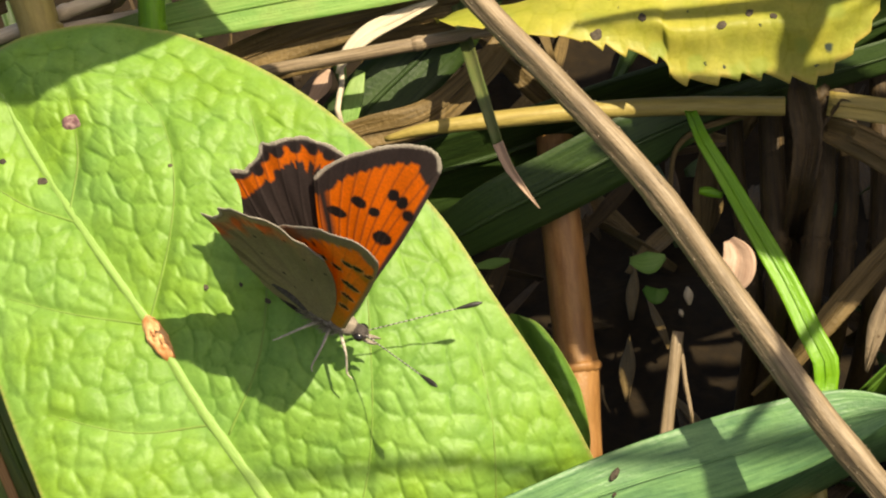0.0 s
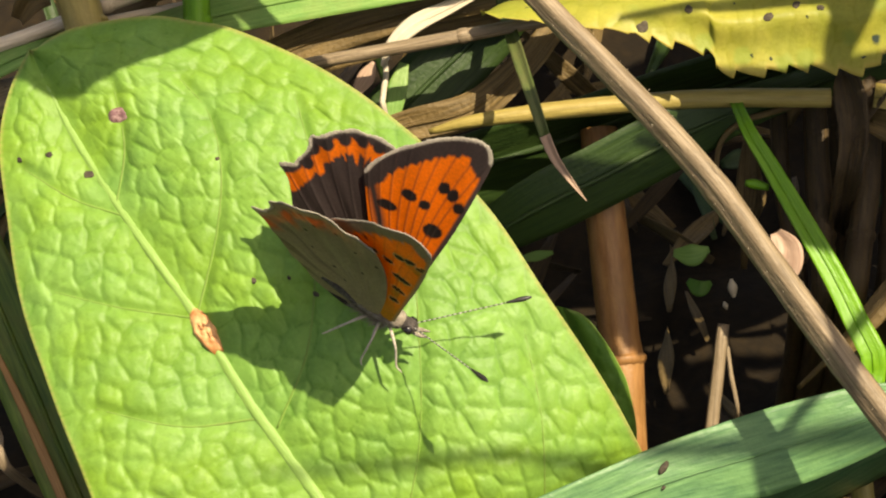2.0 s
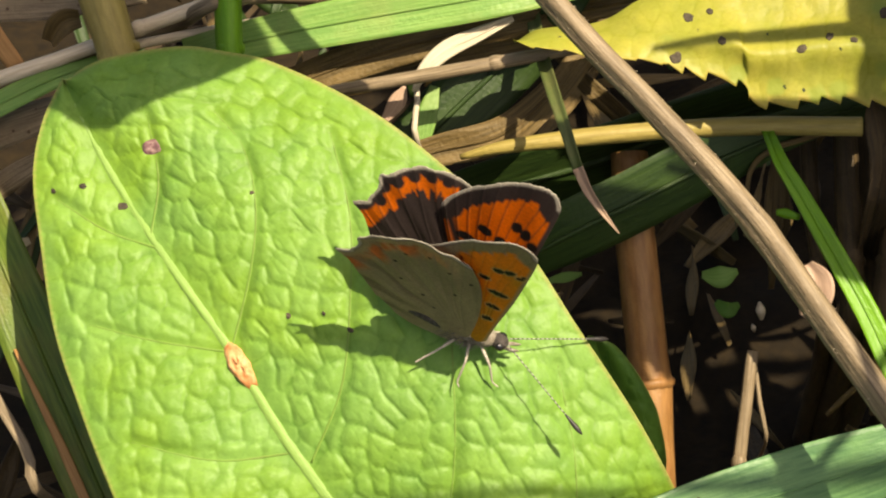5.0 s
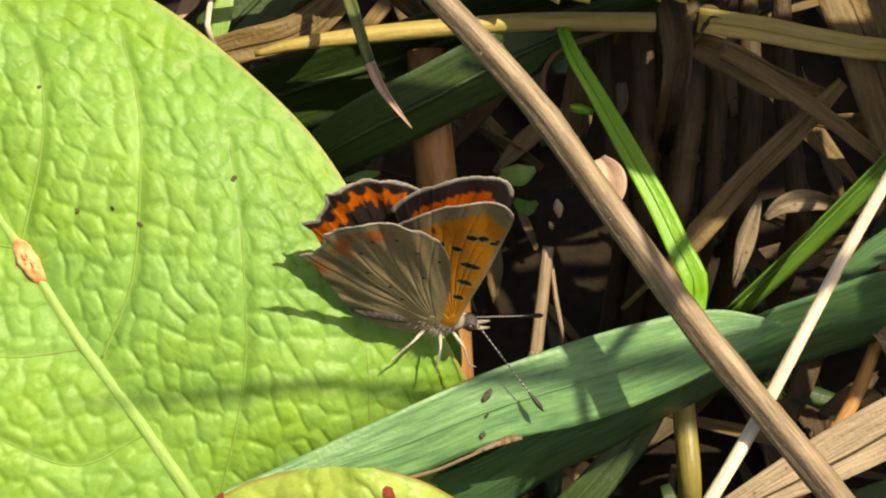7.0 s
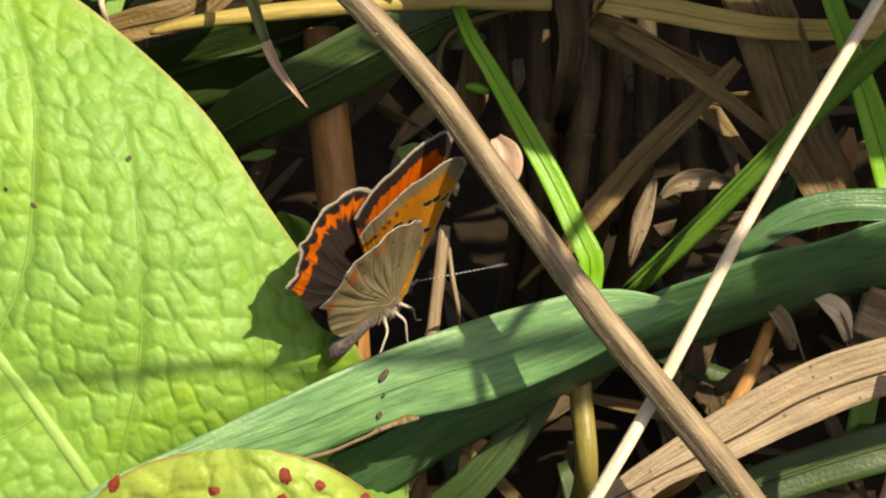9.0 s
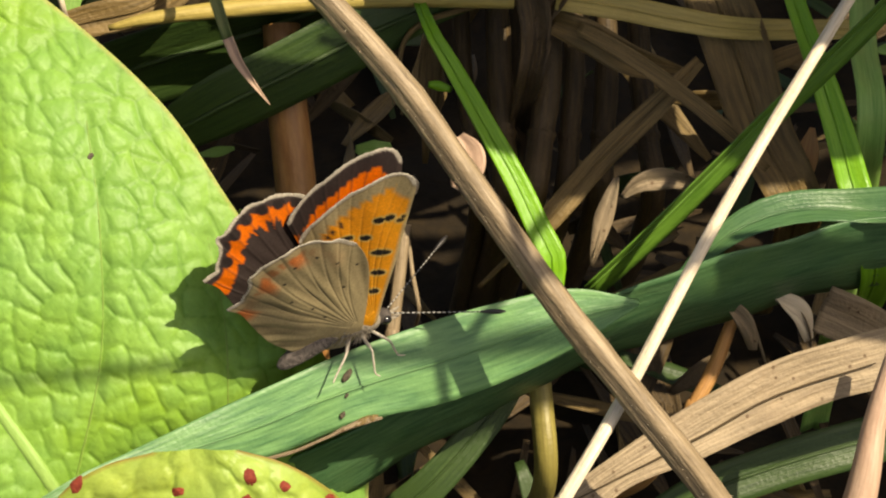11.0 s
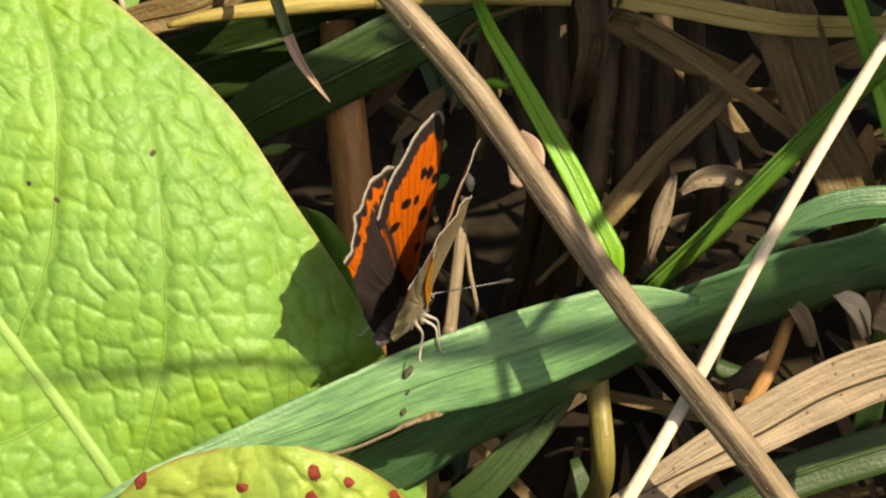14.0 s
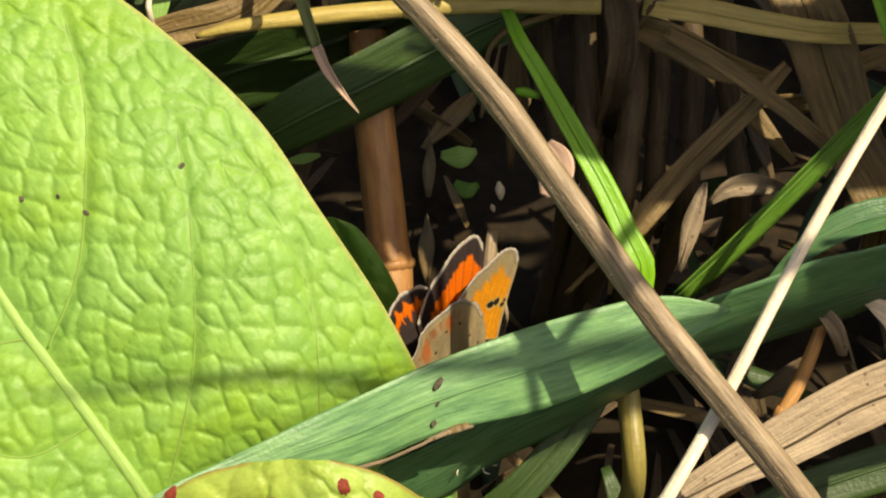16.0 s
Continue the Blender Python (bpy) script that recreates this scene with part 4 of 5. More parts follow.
stalk([(9.6, 9.4, -10.4, 0.18), (10.0, 12.4, -10, 0.22), (11.6, 14.1, -10, 0.26), (13.9, 14.9, -10, 0.26), (18, 16.2, -11, 0.3)], MIDDEAD, "curled thin brown tendril", name="tendril", group="twigs", n=30)
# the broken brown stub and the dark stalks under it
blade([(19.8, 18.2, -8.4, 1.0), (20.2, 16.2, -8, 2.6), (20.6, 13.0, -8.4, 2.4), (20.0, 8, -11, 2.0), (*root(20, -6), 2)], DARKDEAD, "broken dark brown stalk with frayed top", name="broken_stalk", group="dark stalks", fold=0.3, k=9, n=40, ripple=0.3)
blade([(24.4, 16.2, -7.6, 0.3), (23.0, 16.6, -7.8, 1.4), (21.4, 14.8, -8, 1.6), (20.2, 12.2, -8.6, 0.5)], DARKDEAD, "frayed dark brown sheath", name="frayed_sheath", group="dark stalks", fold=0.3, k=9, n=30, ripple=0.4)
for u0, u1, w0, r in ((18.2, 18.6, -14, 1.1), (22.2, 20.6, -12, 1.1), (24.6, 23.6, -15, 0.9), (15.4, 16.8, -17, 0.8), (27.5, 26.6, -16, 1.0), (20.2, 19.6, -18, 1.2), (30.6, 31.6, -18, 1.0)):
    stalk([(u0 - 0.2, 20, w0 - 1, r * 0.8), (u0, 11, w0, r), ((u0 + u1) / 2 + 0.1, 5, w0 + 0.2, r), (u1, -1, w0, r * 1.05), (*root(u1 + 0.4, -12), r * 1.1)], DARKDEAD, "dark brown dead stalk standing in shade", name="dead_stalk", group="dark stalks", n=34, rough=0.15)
blade([(22.2, 16.0, -7.2, 2.0), (27.4, 15.2, -7, 2.1), (32, 14.3, -7, 2.0), (38, 13.6, -8, 1.8), (50, 14, -14, 1.6)], TAN, "yellowish dry blade lying across", name="withered_grass", group="withered grass", k=7, n=30, fold=0.1)
blade([(19.2, -5.0, -8.6, 1.4), (22.2, -1.4, -8, 2), (25.9, 2.9, -8, 2), (30.4, 7.4, -7, 1.8), (34, 11, -8, 1)], MIDDEAD, "brown dry blade slanting in shade", name="withered_grass", group="withered grass", k=7, n=40, fold=0.1, ripple=0.1)
blade([(24, 13.6, -7, 1.0), (27.5, 11.5, -6, 1.3), (31, 9, -5, 1.3), (35.4, 5.4, -4, 1.2), (39, 2.2, -5, 0.7)], MIDDEAD, "narrow dry blade slanting down", name="withered_grass", group="withered grass", k=7, n=40, fold=0.15)
blade([(22, 14.2, -9, 2), (25, 12.8, -8, 2.6), (28.5, 10.9, -8, 2.4), (33, 10, -9, 1)], MIDDEAD, "crumpled dead leaf in the litter", name="dead_leaf", group="dead leaves", k=9, n=30, fold=0.2, ripple=0.4)
blade([(27.0, 1.6, -6, 0.3), (26.6, 0.4, -6, 0.9), (25.9, -1.9, -6, 1.5), (25.3, -4.2, -6, 0.8), (25.0, -5.6, -6.4, 0.2)], DEAD, "torn bleached scrap of dead leaf", name="dry_scrap", group="dry scraps", k=9, n=30, ripple=0.35)
blade([(27.4, 0.0, -5.6, 0.4), (28.6, 1.0, -5, 1.4), (30.2, 1.4, -5, 1.8), (32.2, 1.2, -5.4, 1.2), (34.5, 0.4, -7, 0.4)], DEAD, "curled brown dead leaf", name="dead_leaf", group="dead leaves", k=9, n=30, fold=0.3, ripple=0.3)
blade([(34, 20, -10, 5), (36.8, 13, -9, 5.4), (39.4, 5, -9, 5), (42.4, -2, -10, 4), (*root(46, -12), 3)], MIDDEAD, "wide dull dead blade standing in shade", name="dead_grass_blade", group="dead blades", k=9, n=40, fold=0.12, ripple=0.2)
blade([(43.3, 5.6, -8, 0.4), (42.9, 3.6, -8, 1.8), (42.2, 1.6, -8, 2.0), (41.6, -0.6, -8.4, 0.5)], ORANGE, "orange-tan scrap of dead leaf", name="dry_scrap", group="dry scraps", k=9, n=20, ripple=0.2)
for tilt_, pts in ((30, [(35.6, -8.8, -4.6, 0.3), (36.4, -9.6, -4.2, 0.9), (37.3, -10.9, -4.2, 0.7), (37.9, -12.3, -4.8, 0.2)]), (-40, [(37.4, -9.0, -5.4, 0.2), (38.2, -10.4, -5, 0.7), (38.9, -12.6, -5.2, 0.5), (39.2, -13.9, -5.6, 0.1)]),
                   (55, [(39.6, -8.2, -5.4, 0.3), (40.5, -9.0, -5, 1.2), (41.5, -9.9, -5, 1.3), (42.6, -11.6, -5.6, 0.3)]), (-30, [(41.4, -8.4, -6.2, 0.2), (42.2, -9.6, -5.8, 0.9), (42.7, -11, -5.8, 0.8), (43.0, -12.6, -6.4, 0.1)])):
    blade(pts, WHITE if tilt_ > 50 else DEAD, "crumpled pale scrap of dead leaf", name="dry_scrap", group="dry scraps", k=11, n=24, fold=0.5, ripple=0.5, turn=tilt_)
blade([(43.6, -9.0, -6, 4), (47, -10.5, -6, 4), (52, -13, -8, 3)], DEAD, "dead leaf in the litter", name="dead_leaf", group="dead leaves", k=9, n=20, fold=0.2, ripple=0.4)
stalk([(36.6, -9.6, -6, 0.5), (34.8, -14.2, -6, 0.62), (33.2, -17, -6, 0.6), (30, -23, -9, 0.6), (*root(28, -28), 0.7)], ORANGE, "orange-brown dry stalk in the litter", n=30)
stalk([(21.2, -13, -10, 0.8), (21.4, -16.3, -10, 0.95), (21.9, -23.3, -11, 1.0), (*root(22, -30), 1.1)], TAN_DIM, "yellow-green stem low in the thicket", name="plant_stem", group="plant stems", n=24, ridges=0.05)
stalk([(46.2, -11, 8.5, 0.5), (44.9, -16.4, 8, 0.85), (43.5, -23.4, 8, 1.3), (41, -32, 4, 1.4), (*root(39, -42), 1.5)], PINKDRY, "pinkish dry stalk close by", n=30, ridges=0.05)
blade([(13.98, 4.72, -2.4, 0.9), (14.63, 3.32, -2, 2.6), (14.38, 1.92, -2, 2.7), (13.68, 0.62, -2.4, 0.7)], PINKDRY, "pinkish dry petal caught behind the stem", name="dry_petal", group="dry scraps", k=11, n=20, fold=0.15, ripple=0.2)
stalk([(11.2, 1.6, -17.2, 0.12), (11.3, 0.9, -17, 0.42), (11.4, 0.1, -17.2, 0.14)], WHITE, "tiny pale seed husk", name="seed_husk", group="seed husks", sides=8, n=10)
stalk([(10.6, -0.3, -17.2, 0.08), (10.7, -0.6, -17, 0.22), (10.8, -0.9, -17.2, 0.08)], WHITE, "tiny pale seed husk", name="seed_husk", group="seed husks", sides=8, n=10)
blade([(6.4, 3.9, -18.5, 0.6), (8.0, 3.7, -18, 1.9), (9.4, 4.2, -18.2, 0.5)], LIGHTGRASS, "small green leaf deep in the thicket", name="small_leaf", group="leaf scraps", k=7, n=16, ripple=0.1)
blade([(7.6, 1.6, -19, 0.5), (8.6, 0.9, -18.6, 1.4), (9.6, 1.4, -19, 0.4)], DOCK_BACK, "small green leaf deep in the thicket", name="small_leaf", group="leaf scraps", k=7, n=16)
blade([(-6.8, 3.3, -17, 0.3), (-5.2, 3.6, -17, 0.9), (-3.8, 3.9, -17, 0.3)], LIGHTGRASS, "small green leaf deep in the thicket", name="small_leaf", group="leaf scraps", k=7, n=16)


def build_litter():
    """Dead scraps and stalks on the soil, too many to count."""
    rng = np.random.RandomState(21)
    groups = {0: [], 1: [], 2: []}
    for i in range(430):
        u, v = rng.uniform(-60, 75), rng.uniform(-30, 38)
        w = rng.uniform(-34, -19) if i % 2 else GROUND / 0.70711 - v + 1.0
        a, ln = rng.uniform(0, 6.28), rng.uniform(4, 16)
        if i % 2 and -2 < u < 20 and -18 < v < 8:
            continue
        du, dv = math.cos(a) * ln, math.sin(a) * ln
        dw = rng.uniform(-5, 5) if i % 2 else -dv
        wd = rng.uniform(0.6, 2.4)
        groups[rng.choice(3, p=(0.45, 0.35, 0.2))].append(ribbon([(u - du / 2, v - dv / 2, w - dw / 2, wd * 0.4), (u, v, w + 0.6, wd), (u + du / 2, v + dv / 2, w + dw / 2, wd * 0.3)],
                                                                 turn=rng.uniform(-50, 50), k=5, n=9, fold=0.15, ripple=0.2, seed=i))
    for key, material, label in ((0, DARKDEAD, "dead scraps littering the soil, darkened for shade"), (1, MIDDEAD, "dull brown dead blades littering the soil"), (2, DARKGRASS, "dim green blades deep in the thicket")):
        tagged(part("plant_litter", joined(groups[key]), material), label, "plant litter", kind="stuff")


build_litter()


def build_overhang():
    """Unseen tall grass, added beside the patch to lean over it and shade its depths."""
    rng = np.random.RandomState(33)
    shapes = []
    for i in range(70):
        w0 = rng.uniform(38, 50)
        if i < 22:
            v0 = rng.uniform(41.0, 51)
            end = (rng.uniform(24, 36), v0 - 0.5, w0 - 3, 0.6)
            mid = (60, v0, w0 + 2, rng.uniform(4, 6.5))
        elif i < 34:
            v0 = rng.uniform(43, 49)
            u = 29 + (i - 22) * 0.55
            end = (u, rng.uniform(32, 35), w0 - 4, 0.8)
            mid = (u + 2, v0, w0, rng.uniform(3.4, 5))
        elif i > 61:
            v0 = 22.5 + (i - 62) * 0.9
            end = (rng.uniform(55.5, 59), v0 - 0.5, w0 - 3, 0.6)
            mid = (70, v0, w0 + 1, 3)
        elif i > 53:
            v0 = 42 + (i - 54) * 0.8
            end = (rng.uniform(16, 19), v0 - 0.8, w0 - 2, 1.5)
            mid = (40, v0, w0, rng.uniform(3, 4))
        else:
            v0 = rng.uniform(70, 112)
            end = (rng.uniform(24, 44), v0 - 0.5, w0 - 3, 0.6)
            mid = (60, v0, w0 + 2, 6)
        drift = Vector((SUN_UVW.x, SUN_UVW.y)) / SUN_UVW.z * (w0 - 44) + Vector((-4.0, -8.2))
        end, mid = ((q[0] + drift.x, q[1] + drift.y, q[2], q[3]) for q in (end, mid))
        v0 += drift.y
        shapes.append(ribbon([(*root(120 + rng.uniform(0, 50), v0 + 20), 6), (118, v0 + 12, w0 - 10, 6), (92, v0 + 5, w0, 6), mid, end],
                             face=tuple(SUN_UVW), turn=rng.uniform(-25, 25), k=5, n=24, fold=0.08, seed=i))
    # These blades stay out of view; they are added to block sun.
    tagged(part("unseen_shade_grass", joined(shapes), DARKGRASS), "unseen tall grass added to shade the patch", "grass", kind="stuff")


build_overhang()
# Out-of-view blades and stalks, added only to cast shadow strips on the patch.
blade([(22.4, 46.2, 42, 0.5), (30.4, 47.6, 42, 1.4), (44.4, 49, 42, 1.8), (76.4, 52.6, 40, 2.5), (116.4, 62.6, 20, 3), (*root(140, 76), 3)], DARKGRASS, "unseen grass blade added to cast a stripe on the yellow leaf", fold=0.1, k=5, n=30, face=tuple(SUN_UVW))
blade([(39.9, 42.1, 42, 1.2), (40.9, 46.6, 42, 4), (42.4, 54.6, 42, 5), (52.4, 76.6, 36, 6), (*root(70, 110), 6)], DARKGRASS, "unseen broad blade added to shade the yellow leaf", fold=0.1, k=5, n=30, face=tuple(SUN_UVW))
stalk([(30.8, 47.3, 60, 0.45), (36.1, 23.8, 60, 0.5), (37.6, 17.7, 60, 0.5), (38.2, 14.8, 59.5, 0.4), (38.4, 13.3, 59, 0.2)], STRAW, "unseen dry stalk added to cast a thin shadow", n=30)
stalk([(37.5, 17.6, 60, 0.35), (42.2, 22.9, 60, 0.5), (53.8, 37.3, 60, 0.6), (85.8, 71.3, 50, 0.8), (*root(130, 100), 1.2)], STRAW, "unseen dry stalk added to cast a crossing shadow", n=40)
blade([(21.7, 42.9, 109, 0.3), (31.7, 44, 110, 0.85), (47.7, 45.5, 110, 1.0), (81.7, 50.9, 106, 2.4), (141.7, 62.9, 60, 3), (*root(190, 90), 3)], DARKGRASS, "unseen grass blade added high up for a shadow band", fold=0.1, k=5, n=30, face=tuple(SUN_UVW))


def build_high_leaf():
    thing = empty("dock_leaf", place(-24, 58, 40))
    shift = Vector((18.1, 22.0))
    def lift(u, v):
        return (u + shift.x, v + shift.y, 42.0)
    left = [lift(-41.0, 13.4), lift(-44, 15), lift(-49, 20), lift(-50, 27), lift(-44, 36)]
    rib = [lift(-40.6, 13.4), lift(-41.5, 17), lift(-42, 22), lift(-42, 28), lift(-41, 36)]
    right = [lift(-40.2, 13.6), lift(-37, 15.4), lift(-33, 17.3), lift(-29, 19.6), lift(-24, 23), lift(-26, 30), lift(-39, 36)]
    shape, grid = leaf_surface(left, rib, right, [], nl=20, nr=30, n=50, belly=1.0, height=0.3, cell=3, seed=15)
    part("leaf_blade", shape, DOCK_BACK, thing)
    part("petiole", tube([(*lift(-40, 35.6)[:2], 42, 0.8), (*lift(-36, 46)[:2], 36, 1.0), (*root(*lift(-30, 56)[:2]), 1.4)], n=24), RIB, thing)
    tagged(thing, "green dock leaf standing above the patch", "leaf", "dock leaves")


build_high_leaf()

# ---------------------------------------------------------------- butterfly
def straight(shape):
    """The same shape with (u, v, w) taken as a thing's own x, y, z."""
    v = np.asarray(shape[0])
    return (np.stack([v[:, 0], (v[:, 1] + v[:, 2]) * 0.70711, (v[:, 2] - v[:, 1]) * 0.70711], 1), *shape[1:])


def swept(points, degrees):
    c, s = math.cos(radians(degrees)), math.sin(radians(degrees))
    return [(a * c - b * s, a * s + b * c) for a, b in points]


FORE = swept([(0.3, 0.0), (1.5, 3.0), (3.2, 7.0), (4.6, 11.0), (5.2, 13.2), (4.8, 14.4), (3.5, 14.8), (1.1, 14.2), (-1.2, 13.0), (-2.8, 11.8), (-3.7, 10.6), (-3.5, 9.2), (-2.8, 6.0), (-1.6, 2.5), (-0.6, 0.0)], 16)
HIND = [(0.4, -0.6), (0.1, 3.5), (-0.8, 7.5), (-2.3, 9.9), (-4.2, 11.0), (-6.5, 11.2), (-8.6, 10.2), (-9.7, 9.0), (-10.4, 8.5), (-10.1, 7.6), (-10.4, 6.3), (-10.4, 5.9), (-11.4, 5.3), (-10.1, 4.4), (-8.3, 1.8), (-6.2, -0.6), (-3.6, -1.9), (-0.9, -2.0)]
FORE_UPPER = [(x, y, rx, ry) for (x, y), (rx, ry) in zip(swept([(1.7, 6.9), (3.35, 9.2), (2.8, 10.1), (2.1, 10.5), (0.9, 8.9), (-0.3, 9.4), (-1.8, 8.2), (0.9, 4.3)], 16),
                                                     [(0.78, 0.62), (0.46, 0.5), (0.46, 0.6), (0.44, 0.55), (0.46, 0.42), (0.66, 0.46), (0.85, 0.42), (0.5, 0.5)])]
FORE_UNDER = [(x, y, rx, ry) for (x, y), (rx, ry) in zip(swept([(1.75, 7.0), (3.6, 9.7), (2.9, 10.3), (2.1, 10.4), (0.9, 8.9), (-0.4, 9.4), (1.2, 5.0), (0.6, 3.2), (-1.7, 8.3), (3.9, 10.0)], 16),
                                                     [(0.82, 0.32), (0.36, 0.22), (0.46, 0.32), (0.46, 0.34), (0.46, 0.3), (0.52, 0.3), (0.6, 0.3), (0.44, 0.28), (0.6, 0.34), (0.22, 0.18)])]
HIND_UNDER = [(-2.2, 5.2), (-3.4, 8.2), (-5.2, 9.2), (-6.8, 8.6), (-4.2, 3.2), (-6.2, 4.6), (-3.0, 2.0), (-7.2, 6.8), (-1.6, 7.4)]
ORANGE_UP, BROWN, FRINGE = np.array((0.80, 0.165, 0.006)), np.array((0.038, 0.026, 0.024)), np.array((0.58, 0.52, 0.43))
AMBER, GREY, BLACK = np.array((0.78, 0.33, 0.02)), np.array((0.47, 0.37, 0.20)), np.array((0.012, 0.009, 0.008))


def wing_pigment(p, margin, base, fore, upper, rib):
    """Colours of one face of a wing from its own plan: border, bands, spots, fringe and darker ribs."""
    def blend(col, c, f):
        return col + (c - col) * np.clip(f, 0, 1)[:, None]
    rng = np.random.RandomState(17)
    md = np.sqrt(((p[:, None] - margin[None]) ** 2).sum(-1))
    near, dist = md.argmin(1), md.min(1)
    along = near / len(margin)
    wob = 0.18 * np.sin(along * 61) + 0.12 * np.sin(along * 117 + 1)
    if fore and upper:
        col = np.tile(ORANGE_UP, (len(p), 1))
        col = blend(col, BROWN, (1.55 + wob * 0.45 + 0.1 * rib - dist) / 0.2)
        costa = np.abs(p[:, 0] - np.interp(p[:, 1], [0, 7.6, 12, 15], [0.3, 1.1, 1.4, 1.3]))
        col = blend(col, BROWN * 1.6, (0.42 - costa) / 0.2)
        col = blend(col, BROWN, (2.0 - np.linalg.norm(p - base, axis=1)) / 1.6 * 0.85)
        col = blend(col, BROWN, (0.7 - np.abs(p[:, 0] - np.interp(p[:, 1], [0, 6, 9.6], [-0.8, -4.0, -6.4]))) / 0.6)
        spots = FORE_UPPER
    elif fore:
        col = np.tile(AMBER, (len(p), 1))
        col = blend(col, GREY * 0.85, (1.7 + wob - dist) / 0.5)
        col = blend(col, BROWN, np.exp(-((dist - 1.9 - wob) / 0.26) ** 2) * np.clip((along - 0.62) / 0.1, 0, 1) * np.clip(0.6 + 0.8 * np.sin(along * 70), 0, 1))
        costa = np.abs(p[:, 0] - np.interp(p[:, 1], [0, 7.6, 12, 15], [0.3, 1.1, 1.4, 1.3]))
        col = blend(col, GREY, (0.35 - costa) / 0.3)
        spots = FORE_UNDER
        for x, y, rx, ry in spots:
            d = np.hypot((p[:, 0] - x) / (rx + 0.11), (p[:, 1] - y) / (ry + 0.11))
            col = blend(col, np.array((0.66, 0.46, 0.14)), (1.05 - d) / 0.10 * 0.8)
    elif upper:
        col = np.tile(BROWN * 1.25, (len(p), 1))
        band = np.clip((dist - 0.62 - wob * 0.6) / 0.15, 0, 1) * np.clip((2.15 + wob * 2.0 - dist) / 0.18, 0, 1) * np.clip((-2.6 - p[:, 0]) / 0.6, 0, 1)
        col = blend(col, ORANGE_UP, band)
        for k in range(8):
            m = margin[int((0.10 + 0.105 * k) * (len(margin) - 1))]
            q = m + (base - m) / np.linalg.norm(base - m) * 0.8
            d = np.linalg.norm(p - q, axis=1)
            col = blend(col, BROWN * 0.7, (0.52 - d) / 0.1)
        spots = []
    else:
        col = np.tile(GREY, (len(p), 1))
        band = np.clip((dist - 0.7) / 0.25, 0, 1) * np.clip((1.9 - dist) / 0.3, 0, 1) * np.clip((-5.0 - p[:, 0]) / 2.0, 0, 1) * (0.55 + 0.45 * np.sin(along * 75))
        col = blend(col, np.array((0.42, 0.11, 0.02)), band * 0.75)
        col = blend(col, GREY * 0.66, np.exp(-((dist - 3.0) / 1.3) ** 2) * 0.45)
        ang = np.arctan2(p[:, 1] + 1, -p[:, 0] + 1.5)
        rear = np.clip((0.75 - ang) / 0.35, 0, 1) * np.clip((ang + 0.12) / 0.1, 0, 1)
        reach = np.clip((np.hypot(p[:, 0], p[:, 1]) - 3.2) / 2.5, 0, 1)
        # Dark streaks: partly wing pattern, partly the shading of folds painted in.
        dark = np.clip(np.sin(ang * 27 + 0.5 * np.sin(dist * 1.3)) * 1.6 - 0.35 + 0.35 * np.sin(ang * 61), 0, 1)
        col = blend(col, np.array((0.10, 0.07, 0.04)), dark * (0.15 + 0.4 * rear) * reach * np.clip((dist - 0.35) / 0.4, 0, 1))
        dash = np.clip((dist - 0.9) / 0.3, 0, 1) * np.clip((3.0 - dist) / 0.9, 0, 1) * np.clip(np.sin(ang * 27 + 2.4) * 1.8 - 0.3, 0, 1) * np.clip((-4.5 - p[:, 0]) / 2.0, 0, 1)
        col = blend(col, np.array((0.60, 0.17, 0.04)), dash * 0.8)
        fold = np.clip((-0.10 - ang) / 0.15, 0, 1)
        col = blend(col, np.array((0.56, 0.44, 0.29)), fold * 0.7)
        spots = [(x, y, 0.16, 0.13) for x, y in HIND_UNDER]
    for x, y, rx, ry in spots:
        d = np.hypot((p[:, 0] - x) / rx, (p[:, 1] - y) / ry) + 0.1 * (rng.rand(len(p)) - 0.5)
        col = blend(col, BLACK, (1.0 - d) / 0.14)
    col = blend(col, BROWN if upper else GREY * 0.55, rib * (0.5 if upper else 0.08))
    col = blend(col, BROWN * 1.5, (0.42 - dist) / 0.1 * (0.9 if upper else 0.35))
    col = blend(col, FRINGE * (0.75 + 0.35 * np.sin(along * 330)[:, None] ** 2), (0.27 - dist) / 0.08)
    if not upper and not fore:
        col = blend(col, np.array((0.34, 0.30, 0.21)), rib * 0.10)
    return col * (0.93 + 0.14 * rng.rand(len(p), 1))


